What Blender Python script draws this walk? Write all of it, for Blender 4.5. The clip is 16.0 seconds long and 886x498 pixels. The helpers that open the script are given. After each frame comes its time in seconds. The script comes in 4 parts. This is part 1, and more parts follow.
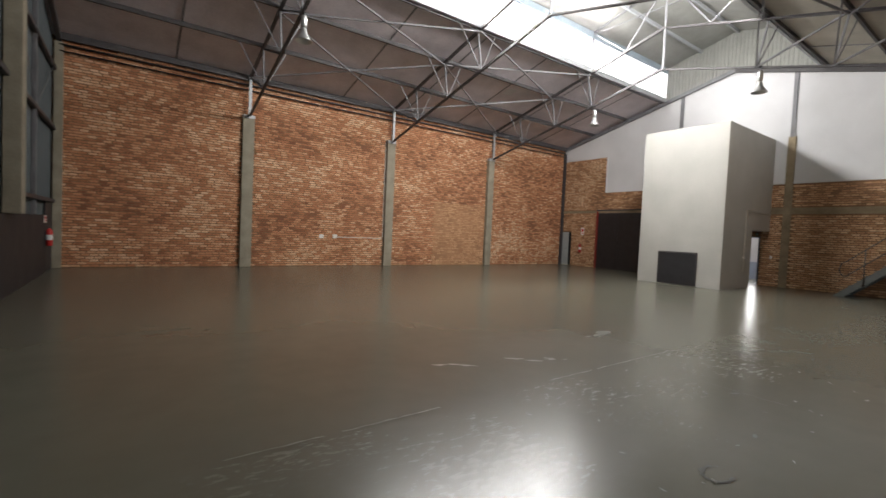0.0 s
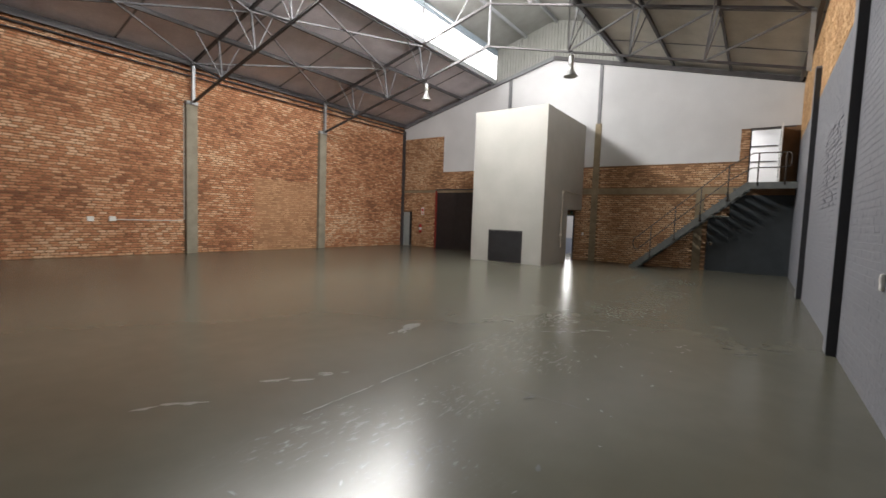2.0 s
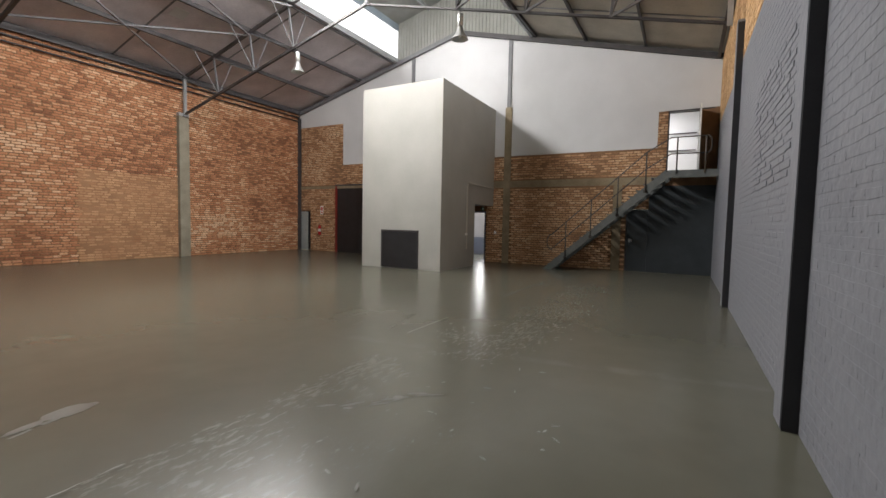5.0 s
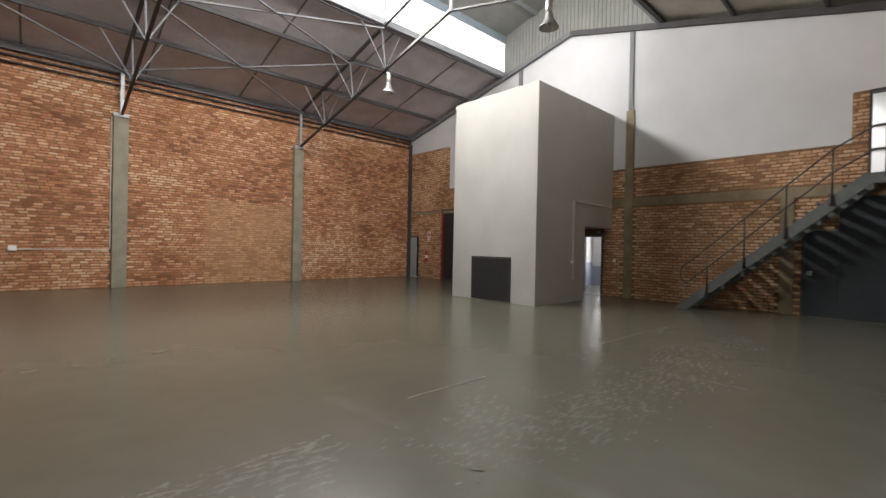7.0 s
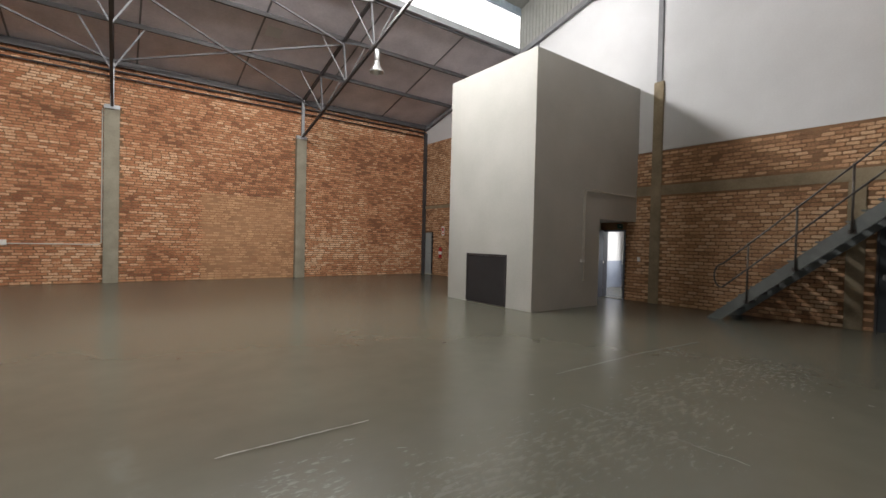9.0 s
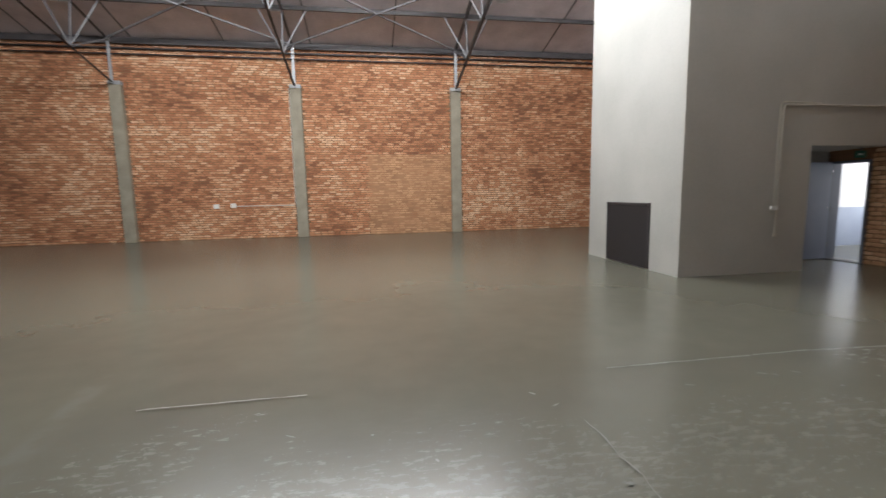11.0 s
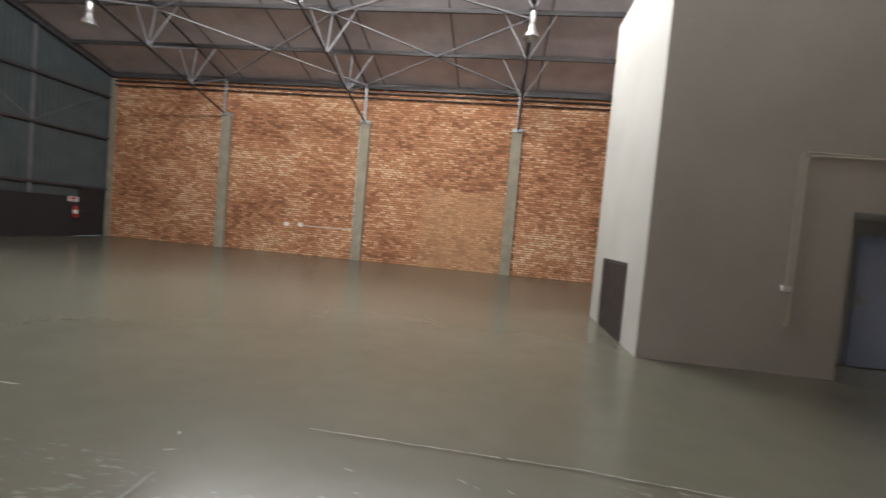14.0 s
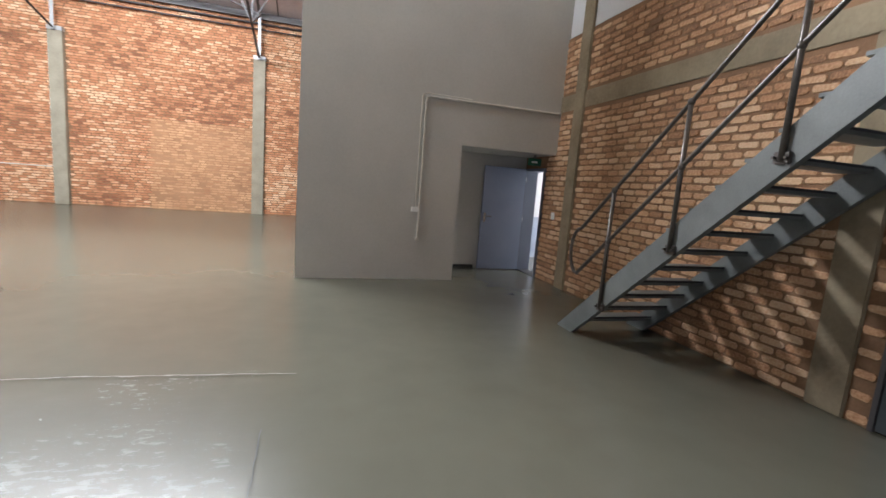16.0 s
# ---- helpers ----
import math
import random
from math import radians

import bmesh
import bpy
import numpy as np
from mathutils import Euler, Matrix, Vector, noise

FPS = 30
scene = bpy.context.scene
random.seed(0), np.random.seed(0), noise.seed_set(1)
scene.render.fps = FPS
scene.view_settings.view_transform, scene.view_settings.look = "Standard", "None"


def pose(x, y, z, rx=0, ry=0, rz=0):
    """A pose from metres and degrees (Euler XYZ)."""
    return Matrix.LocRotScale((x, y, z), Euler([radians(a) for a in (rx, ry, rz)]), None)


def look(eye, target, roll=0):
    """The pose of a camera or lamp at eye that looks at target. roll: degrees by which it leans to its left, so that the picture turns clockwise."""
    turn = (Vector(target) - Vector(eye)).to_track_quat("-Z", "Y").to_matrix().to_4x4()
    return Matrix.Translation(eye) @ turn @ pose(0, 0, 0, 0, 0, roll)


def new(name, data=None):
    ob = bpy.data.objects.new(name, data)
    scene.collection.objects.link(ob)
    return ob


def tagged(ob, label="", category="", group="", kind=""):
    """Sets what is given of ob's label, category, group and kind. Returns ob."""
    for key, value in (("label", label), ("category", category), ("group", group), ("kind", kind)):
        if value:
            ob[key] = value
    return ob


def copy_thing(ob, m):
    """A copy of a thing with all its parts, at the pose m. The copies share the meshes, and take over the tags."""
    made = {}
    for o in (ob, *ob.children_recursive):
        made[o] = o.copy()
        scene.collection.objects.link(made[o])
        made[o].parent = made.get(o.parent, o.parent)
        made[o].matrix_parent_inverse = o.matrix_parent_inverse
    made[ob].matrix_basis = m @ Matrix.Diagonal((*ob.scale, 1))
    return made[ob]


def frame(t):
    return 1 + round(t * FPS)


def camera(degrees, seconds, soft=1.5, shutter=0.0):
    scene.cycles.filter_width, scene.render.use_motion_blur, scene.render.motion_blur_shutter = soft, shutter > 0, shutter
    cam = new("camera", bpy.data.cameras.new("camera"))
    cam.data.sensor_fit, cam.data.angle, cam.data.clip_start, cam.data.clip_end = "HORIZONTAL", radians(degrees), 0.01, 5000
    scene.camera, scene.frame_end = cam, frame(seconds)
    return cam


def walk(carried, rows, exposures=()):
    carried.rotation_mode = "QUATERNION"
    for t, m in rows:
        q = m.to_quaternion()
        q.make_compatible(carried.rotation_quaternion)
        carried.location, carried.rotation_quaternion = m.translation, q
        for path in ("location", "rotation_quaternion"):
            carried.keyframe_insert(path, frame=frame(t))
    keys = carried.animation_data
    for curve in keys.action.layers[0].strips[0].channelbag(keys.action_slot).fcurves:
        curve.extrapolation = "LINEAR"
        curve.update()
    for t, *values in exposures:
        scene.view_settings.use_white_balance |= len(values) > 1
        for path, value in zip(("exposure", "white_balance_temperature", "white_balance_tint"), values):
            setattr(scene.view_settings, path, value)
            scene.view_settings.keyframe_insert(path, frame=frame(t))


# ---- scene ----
cam = camera(90.7, 16.0, shutter=0.4)
PATH = [
    (0, (0.667, -0.042, 1.61), (1.83, 1.584, 1.535), 2.6),
    (0.5, (1.005, 0.063, 1.615), (2.301, 1.584, 1.521), 2.5),
    (1, (1.422, 0.147, 1.597), (2.84, 1.554, 1.49), 2.4),
    (1.5, (1.815, 0.286, 1.626), (3.348, 1.564, 1.506), 2.5),
    (2, (2.332, 0.272, 1.63), (3.951, 1.437, 1.494), 2.1),
    (2.5, (2.827, 0.277, 1.603), (4.52, 1.331, 1.456), 1.7),
    (3, (3.33, 0.191, 1.597), (5.07, 1.165, 1.439), 1.5),
    (3.5, (3.943, 0.284, 1.553), (5.703, 1.223, 1.406), 1.5),
    (6, (6.998, 0.058, 1.588), (8.706, 1.096, 1.519), 0.6),
    (6.5, (7.575, 0.01, 1.574), (9.129, 1.269, 1.567), 1.0),
    (7, (8.13, 0.077, 1.547), (9.497, 1.537, 1.536), 1.2),
    (7.5, (8.726, -0.027, 1.546), (10.042, 1.478, 1.532), 1.4),
    (8, (9.258, 0.079, 1.574), (10.556, 1.6, 1.561), 1.5),
    (10.5, (12.067, 0.155, 1.544), (12.723, 2.035, 1.365), 0.1),
    (11, (12.615, 0.174, 1.527), (12.947, 2.131, 1.278), -1.1),
    (11.5, (13.056, 0.296, 1.517), (13.059, 2.289, 1.343), -2.2),
    (12, (13.623, 0.371, 1.558), (13.344, 2.35, 1.486), -0.7),
    (12.5, (14.117, 0.441, 1.57), (13.588, 2.369, 1.547), 2.7),
    (13, (14.667, 0.541, 1.56), (13.987, 2.422, 1.543), 4.3),
    (13.5, (15.278, 0.528, 1.533), (14.715, 2.447, 1.494), 4.6),
    (14, (15.85, 0.473, 1.561), (15.601, 2.455, 1.472), 5.0),
    (14.5, (16.498, 0.346, 1.556), (16.598, 2.339, 1.42), 5.6),
    (15, (17.09, 0.123, 1.591), (17.525, 2.065, 1.389), 6.0),
    (15.5, (17.635, -0.025, 1.563), (18.366, 1.82, 1.321), 6.3),
    (16, (18.121, -0.082, 1.571), (18.701, 1.811, 1.288), 4.5),
]
EXPOSURES = [
    (0, 0, 6500, 10),
    (1.5, 0, 6500, 10),
    (3.5, -0.05, 6500, 10),
    (6, -0.1, 6500, 10),
    (8, -0.1, 6500, 10),
    (10.5, 0.05, 6350, 10),
    (11, 0.35, 6150, 10),
    (11.5, 0.35, 6250, 10),
    (12, 0.35, 6300, 10),
    (12.5, -0.05, 6500, 10),
    (13, -0.1, 6500, 10),
    (13.5, 0, 6500, 10),
    (14, 0.25, 6350, 10),
    (14.5, 0.55, 6050, 10),
    (15, 0.65, 6000, 10),
    (15.5, 0.85, 5950, 10),
    (16, 1.15, 5950, 10),
]
walk(cam, [(t, look(eye, target, roll)) for t, eye, target, roll in PATH], EXPOSURES)

# ---------------------------------------------------------------- light
world = bpy.data.worlds.new("sky")
scene.world = world
world.use_nodes = True
_sky = world.node_tree.nodes.new("ShaderNodeTexSky")
_sky.sky_type, _sky.sun_disc = "NISHITA", False
_sky.sun_elevation, _sky.sun_rotation = radians(50), radians(20)
world.node_tree.links.new(_sky.outputs[0], world.node_tree.nodes["Background"].inputs[0])
world.node_tree.nodes["Background"].inputs[1].default_value = 0.12


def area_lamp(name, m, sx, sy, watts, colour):
    data = bpy.data.lights.new(name, "AREA")
    data.shape, data.size, data.size_y, data.energy, data.color = "RECTANGLE", sx, sy, watts, colour
    ob = new(name, data)
    ob.matrix_world = m
    return ob


DAY = (1.0, 0.985, 0.96)
area_lamp("daylight_clerestory_north", look((11.8, 11.75, 9.3), (11.8, 0, 3.6)), 9.6, 1.1, 2250, DAY)
area_lamp("daylight_clerestory_south", look((11.8, 5.35, 9.3), (11.8, 17, 3.6)), 9.6, 1.1, 1550, DAY)
# unseen fill lamp inside the office, added to brighten its doorway
area_lamp("office_fill", look((25.9, 8.0, 1.7), (22, 8.0, 1.3)), 2.4, 1.6, 95, DAY)
# added fill lamp, kept out of sight, that whitens the room at the stair head
area_lamp("upper_room_fill", look((24.0, 2.2, 6.1), (24.0, 2.201, 3.3)), 1.2, 2.0, 190, DAY)

# ---------------------------------------------------------------- materials


def mat(name, dark, light, rough=0.7, metal=0.0, scale=3.0, fine=40.0, bump=0.15, island=0.0, objrand=0.0, rough_var=0.1, spec=0.5):
    """A surface that varies between two colours at two scales, with fine relief."""
    m = bpy.data.materials.new(name)
    m.use_nodes = True
    n, l = m.node_tree.nodes, m.node_tree.links
    b = n["Principled BSDF"]
    co = n.new("ShaderNodeTexCoord")
    big = n.new("ShaderNodeTexNoise")
    big.inputs["Scale"].default_value, big.inputs["Detail"].default_value = scale, 5
    small = n.new("ShaderNodeTexNoise")
    small.inputs["Scale"].default_value, small.inputs["Detail"].default_value = fine, 4
    geo = n.new("ShaderNodeNewGeometry")
    for t in (big, small):
        l.new(geo.outputs["Position"], t.inputs["Vector"])
    mix = n.new("ShaderNodeMath")
    mix.operation = "MULTIPLY_ADD"
    mix.inputs[1].default_value = 0.45
    l.new(small.outputs[0], mix.inputs[0])
    half = n.new("ShaderNodeMath")
    half.operation = "MULTIPLY_ADD"
    half.inputs[1].default_value, half.inputs[2].default_value = 1.1, -0.27
    l.new(big.outputs[0], half.inputs[0])
    l.new(half.outputs[0], mix.inputs[2])
    last = mix.outputs[0]
    if island or objrand:
        rnd = n.new("ShaderNodeMath")
        rnd.operation = "MULTIPLY_ADD"
        rnd.inputs[1].default_value = island or objrand
        if island:
            l.new(geo.outputs["Random Per Island"], rnd.inputs[0])
        else:
            info = n.new("ShaderNodeObjectInfo")
            l.new(info.outputs["Random"], rnd.inputs[0])
        off = n.new("ShaderNodeMath")
        off.operation = "SUBTRACT"
        off.inputs[1].default_value = (island or objrand) / 2
        l.new(last, off.inputs[0])
        l.new(off.outputs[0], rnd.inputs[2])
        last = rnd.outputs[0]
    ramp = n.new("ShaderNodeValToRGB")
    ramp.color_ramp.elements[0].color, ramp.color_ramp.elements[1].color = (*dark, 1), (*light, 1)
    ramp.color_ramp.elements[0].position, ramp.color_ramp.elements[1].position = 0.15, 0.85
    l.new(last, ramp.inputs[0])
    l.new(ramp.outputs[0], b.inputs["Base Color"])
    rr = n.new("ShaderNodeMath")
    rr.operation = "MULTIPLY_ADD"
    rr.inputs[1].default_value, rr.inputs[2].default_value = rough_var * 2, rough - rough_var
    l.new(big.outputs[0], rr.inputs[0])
    l.new(rr.outputs[0], b.inputs["Roughness"])
    b.inputs["Metallic"].default_value = metal
    b.inputs["Specular IOR Level"].default_value = spec
    if bump:
        bp = n.new("ShaderNodeBump")
        bp.inputs["Strength"].default_value, bp.inputs["Distance"].default_value = bump, 0.01
        l.new(small.outputs[0], bp.inputs["Height"])
        l.new(bp.outputs[0], b.inputs["Normal"])
    return m


def brick_mat(name, island, dark=(0.22, 0.09, 0.046), low=(0.465, 0.19, 0.09), mid=(0.57, 0.285, 0.152), light=(0.74, 0.5, 0.325), spread=0.54):
    """Fired clay: each brick its own tone from dark umber to pale buff, in patches over the wall."""
    m = mat(name, dark, light, 0.9, 0, 0.6, 45, 0.5, island=spread if island else 0, objrand=0 if island else spread)
    for nd in m.node_tree.nodes:
        if nd.bl_idname == "ShaderNodeMath" and abs(nd.inputs[1].default_value - 0.45) < 1e-6:
            nd.inputs[1].default_value = 0.85
        if nd.bl_idname == "ShaderNodeMath" and abs(nd.inputs[2].default_value + 0.27) < 1e-6:
            nd.inputs[2].default_value = -0.46
        if nd.bl_idname == "ShaderNodeValToRGB":
            e = nd.color_ramp.elements.new(0.38)
            e.color = (*low, 1)
            e = nd.color_ramp.elements.new(0.62)
            e.color = (*mid, 1)
    return m


BRICK = brick_mat("fired_brick", True)
BRICK_ONE = brick_mat("fired_brick_single", False)
OCHRE = dict(dark=(0.22, 0.12, 0.065), low=(0.43, 0.225, 0.115), mid=(0.58, 0.355, 0.205), light=(0.68, 0.48, 0.305), spread=0.5)
BRICK_EAST = brick_mat("ochre_brick", True, **OCHRE)
BRICK_EAST_ONE = brick_mat("ochre_brick_single", False, **OCHRE)
BRICK_BUFF = mat("buff_brick", (0.42, 0.24, 0.11), (0.72, 0.48, 0.26), 0.9, 0, 1.2, 45, 0.4, island=0.4)
BRICK_PALE = mat("infill_brick", (0.36, 0.165, 0.08), (0.62, 0.37, 0.205), 0.9, 0, 1.2, 45, 0.5, island=0.4)
MORTAR = mat("brown_mortar", (0.15, 0.08, 0.042), (0.29, 0.168, 0.09), 0.95, 0, 2, 50, 0.5)
INFILL = mat("smeared_mortar", (0.28, 0.14, 0.07), (0.45, 0.25, 0.135), 0.92, 0, 1.4, 22, 0.6)
GREY_PAINT = mat("grey_wall_paint", (0.165, 0.17, 0.192), (0.235, 0.24, 0.266), 0.5, 0, 1.5, 12, 0.8, rough_var=0.1)
DADO = mat("charcoal_paint", (0.018, 0.018, 0.02), (0.03, 0.03, 0.033), 0.6, 0, 2, 30, 0.2)
CONCRETE = mat("column_concrete", (0.2, 0.175, 0.13), (0.36, 0.325, 0.25), 0.85, 0, 2.5, 25, 0.35)
CONCRETE_WARM = mat("dusty_brown_concrete", (0.17, 0.13, 0.08), (0.33, 0.27, 0.18), 0.88, 0, 2.5, 25, 0.4)
DOORPALE = mat("pale_grey_door_paint", (0.3, 0.33, 0.33), (0.38, 0.41, 0.41), 0.45, 0, 2, 50, 0.08)
PLASTER = mat("white_plaster", (0.55, 0.55, 0.56), (0.66, 0.66, 0.67), 0.85, 0, 0.8, 30, 0.12)
BOXPAINT = mat("warm_grey_plaster", (0.4, 0.393, 0.364), (0.495, 0.487, 0.455), 0.75, 0, 0.9, 35, 0.15)
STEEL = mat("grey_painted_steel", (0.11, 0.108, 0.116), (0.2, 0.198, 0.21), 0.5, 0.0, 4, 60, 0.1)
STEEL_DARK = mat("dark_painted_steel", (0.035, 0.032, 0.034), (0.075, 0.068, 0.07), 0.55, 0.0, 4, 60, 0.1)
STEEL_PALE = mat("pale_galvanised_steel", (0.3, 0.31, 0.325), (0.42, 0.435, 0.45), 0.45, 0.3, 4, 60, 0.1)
STAIR = mat("stair_grey_paint", (0.10, 0.108, 0.105), (0.17, 0.18, 0.175), 0.45, 0.0, 5, 70, 0.12)
TREAD = mat("dark_tread_steel", (0.03, 0.032, 0.034), (0.06, 0.062, 0.065), 0.55, 0.2, 6, 70, 0.15)
RAIL = mat("worn_rail_steel", (0.06, 0.055, 0.05), (0.16, 0.14, 0.125), 0.35, 0.6, 8, 60, 0.1)
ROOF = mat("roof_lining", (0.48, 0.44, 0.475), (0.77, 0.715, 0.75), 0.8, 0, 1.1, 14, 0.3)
# copy of the lining: the south slope's light is put into its olive tone
ROOF_S = mat("roof_lining_south_lit", (0.36, 0.335, 0.285), (0.55, 0.52, 0.45), 0.8, 0, 1.1, 14, 0.3)
ROOF_PALE = mat("pale_roof_sheet", (0.2, 0.2, 0.183), (0.3, 0.3, 0.28), 0.7, 0, 2, 20, 0.15)
SHEET = mat("blue_grey_sheet", (0.05, 0.064, 0.068), (0.085, 0.103, 0.11), 0.6, 0.1, 1.6, 25, 0.1)
SHEET_PALE = mat("pale_corrugated_sheet", (0.19, 0.19, 0.172), (0.28, 0.28, 0.255), 0.6, 0.1, 1.6, 25, 0.1)
SHEET_BLUE = mat("pale_blue_sheet", (0.22, 0.27, 0.31), (0.31, 0.36, 0.4), 0.6, 0.1, 1.6, 25, 0.1)
BLACK = mat("black_panel", (0.016, 0.016, 0.018), (0.03, 0.03, 0.034), 0.5, 0, 4, 50, 0.1)
DARKDOOR = mat("dark_green_grey_door", (0.025, 0.031, 0.036), (0.045, 0.053, 0.06), 0.5, 0, 3, 50, 0.1)
DOORBLUE = mat("blue_grey_door_paint", (0.17, 0.195, 0.27), (0.22, 0.25, 0.33), 0.45, 0, 2, 50, 0.08)
FRAMEBLUE = mat("door_frame_paint", (0.11, 0.125, 0.17), (0.15, 0.17, 0.22), 0.45, 0, 2, 50, 0.08)
WHITE = mat("white_plastic", (0.72, 0.71, 0.67), (0.82, 0.81, 0.78), 0.4, 0, 5, 60, 0.03)
CONDUIT = mat("cream_conduit", (0.5, 0.48, 0.42), (0.64, 0.62, 0.55), 0.5, 0, 5, 60, 0.05)
RED = mat("red_enamel", (0.42, 0.02, 0.02), (0.55, 0.035, 0.03), 0.35, 0, 5, 60, 0.03)
REDDULL = mat("dull_red_paint", (0.2, 0.02, 0.016), (0.3, 0.035, 0.025), 0.6, 0, 5, 60, 0.05)
GREEN = mat("green_sign", (0.012, 0.10, 0.06), (0.02, 0.14, 0.085), 0.5, 0, 5, 60, 0.0)
CHROME = mat("satin_chrome", (0.6, 0.6, 0.6), (0.75, 0.75, 0.75), 0.25, 1.0, 5, 60, 0.0, rough_var=0.05)
ALU = mat("spun_aluminium", (0.55, 0.55, 0.55), (0.72, 0.72, 0.72), 0.35, 0.85, 5, 60, 0.02)
CREAM = mat("cream_sign", (0.6, 0.52, 0.4), (0.72, 0.64, 0.52), 0.6, 0, 5, 60, 0.0)
SKIRT = mat("pale_blue_dado", (0.25, 0.29, 0.38), (0.32, 0.36, 0.45), 0.6, 0, 2, 40, 0.05)


def floor_mat():
    """Power-floated grey-green screed with a sealer: glossy, cloudy, scuffed along the south strip."""
    m = mat("sealed_screed", (0.112, 0.108, 0.083), (0.152, 0.147, 0.114), 0.245, 0, 0.35, 3, 0.0, rough_var=0.03, spec=0.45)
    n, l = m.node_tree.nodes, m.node_tree.links
    b = n["Principled BSDF"]
    geo = n.new("ShaderNodeNewGeometry")
    sep = n.new("ShaderNodeSeparateXYZ")
    l.new(geo.outputs["Position"], sep.inputs[0])
    south = n.new("ShaderNodeMapRange")
    south.inputs["From Min"].default_value, south.inputs["From Max"].default_value = 3.14, 3.02
    skew = n.new("ShaderNodeMath")
    skew.operation = "MULTIPLY_ADD"
    skew.inputs[1].default_value = -0.025
    l.new(sep.outputs[0], skew.inputs[0])
    l.new(sep.outputs[1], skew.inputs[2])
    l.new(skew.outputs[0], south.inputs["Value"])

    def noise(scale, detail, rough, squash=None):
        t = n.new("ShaderNodeTexNoise")
        t.inputs["Scale"].default_value, t.inputs["Detail"].default_value, t.inputs["Roughness"].default_value = scale, detail, rough
        if squash:
            k = n.new("ShaderNodeMapping")
            k.inputs["Scale"].default_value, k.inputs["Rotation"].default_value = squash, (0, 0, 0.5)
            l.new(geo.outputs["Position"], k.inputs[0])
            l.new(k.outputs[0], t.inputs["Vector"])
        else:
            l.new(geo.outputs["Position"], t.inputs["Vector"])
        return t.outputs[0]

    def spread(value, low, high, to=1.0):
        r = n.new("ShaderNodeMapRange")
        r.interpolation_type = "SMOOTHSTEP"
        r.inputs["From Min"].default_value, r.inputs["From Max"].default_value, r.inputs["To Max"].default_value = low, high, to
        l.new(value, r.inputs["Value"])
        return r.outputs[0]

    def math_of(kind, a, b):
        k = n.new("ShaderNodeMath")
        k.operation = kind
        for socket, v in zip(k.inputs, (a, b)):
            if isinstance(v, float):
                socket.default_value = v
            else:
                l.new(v, socket)
        return k.outputs[0]

    # broad soft clouding, broken up by fine streaky scratches and flecks
    cloud = spread(noise(0.75, 3, 0.45), 0.28, 0.8)
    streaks = spread(noise(14.0, 6, 0.7, (0.5, 1.5, 1.0)), 0.44, 0.74, 0.8)
    flecks = spread(noise(34.0, 5, 0.7), 0.58, 0.7, 0.8)
    grit = math_of("MAXIMUM", streaks, flecks)
    both = math_of("MULTIPLY", cloud, math_of("ADD", math_of("MULTIPLY", grit, 0.85), 0.05))
    bay = n.new("ShaderNodeMapRange")
    bay.inputs["From Min"].default_value, bay.inputs["From Max"].default_value = 17.9, 17.7
    l.new(sep.outputs[0], bay.inputs["Value"])
    strip = n.new("ShaderNodeMapRange")
    strip.inputs["From Min"].default_value, strip.inputs["From Max"].default_value = 0.9, 2.2
    l.new(sep.outputs[1], strip.inputs["Value"])
    where = n.new("ShaderNodeMath")
    where.operation = "MULTIPLY"
    l.new(bay.outputs[0], where.inputs[0])
    l.new(strip.outputs[0], where.inputs[1])
    region = n.new("ShaderNodeMath")
    region.operation = "MULTIPLY"
    l.new(south.outputs[0], region.inputs[0])
    l.new(where.outputs[0], region.inputs[1])
    scuff = n.new("ShaderNodeMath")
    scuff.operation = "MULTIPLY"
    l.new(region.outputs[0], scuff.inputs[0])
    l.new(both, scuff.inputs[1])
    # pale trowelled band across the bays
    line = math_of("ADD", math_of("MULTIPLY", sep.outputs[1], 0.155), sep.outputs[0])
    off_line = math_of("ABSOLUTE", math_of("SUBTRACT", line, 10.96), 0.0)
    near_line = math_of("SUBTRACT", 1.0, spread(off_line, 0.03, 0.15))
    near_line = math_of("MULTIPLY", near_line, math_of("SUBTRACT", 1.0, spread(sep.outputs[1], 3.8, 5.2)))
    near_line = math_of("MULTIPLY", near_line, spread(noise(2.2, 5, 0.6), 0.35, 0.7, 0.7))
    marks = math_of("MAXIMUM", scuff.outputs[0], near_line)
    gloss = b.inputs["Roughness"].links[0].from_socket
    duller = n.new("ShaderNodeMath")
    duller.operation = "MULTIPLY_ADD"
    duller.inputs[1].default_value = 0.16
    l.new(scuff.outputs[0], duller.inputs[0])
    l.new(gloss, duller.inputs[2])
    l.new(duller.outputs[0], b.inputs["Roughness"])
    old = b.inputs["Base Color"].links[0].from_socket
    mix = n.new("ShaderNodeMix")
    mix.data_type = "RGBA"
    mix.inputs[7].default_value = (0.40, 0.41, 0.39, 1)
    fac = n.new("ShaderNodeMath")
    fac.operation = "MULTIPLY"
    fac.inputs[1].default_value = 0.14
    l.new(marks, fac.inputs[0])
    l.new(fac.outputs[0], mix.inputs[0])
    l.new(old, mix.inputs[6])
    l.new(mix.outputs[2], b.inputs["Base Color"])
    # gentle waviness of the hand-floated surface
    wave = n.new("ShaderNodeTexNoise")
    wave.inputs["Scale"].default_value, wave.inputs["Detail"].default_value = 1.6, 3
    l.new(geo.outputs["Position"], wave.inputs["Vector"])
    bp = n.new("ShaderNodeBump")
    bp.inputs["Strength"].default_value, bp.inputs["Distance"].default_value = 0.05, 0.02
    l.new(wave.outputs[0], bp.inputs["Height"])
    pits = n.new("ShaderNodeBump")
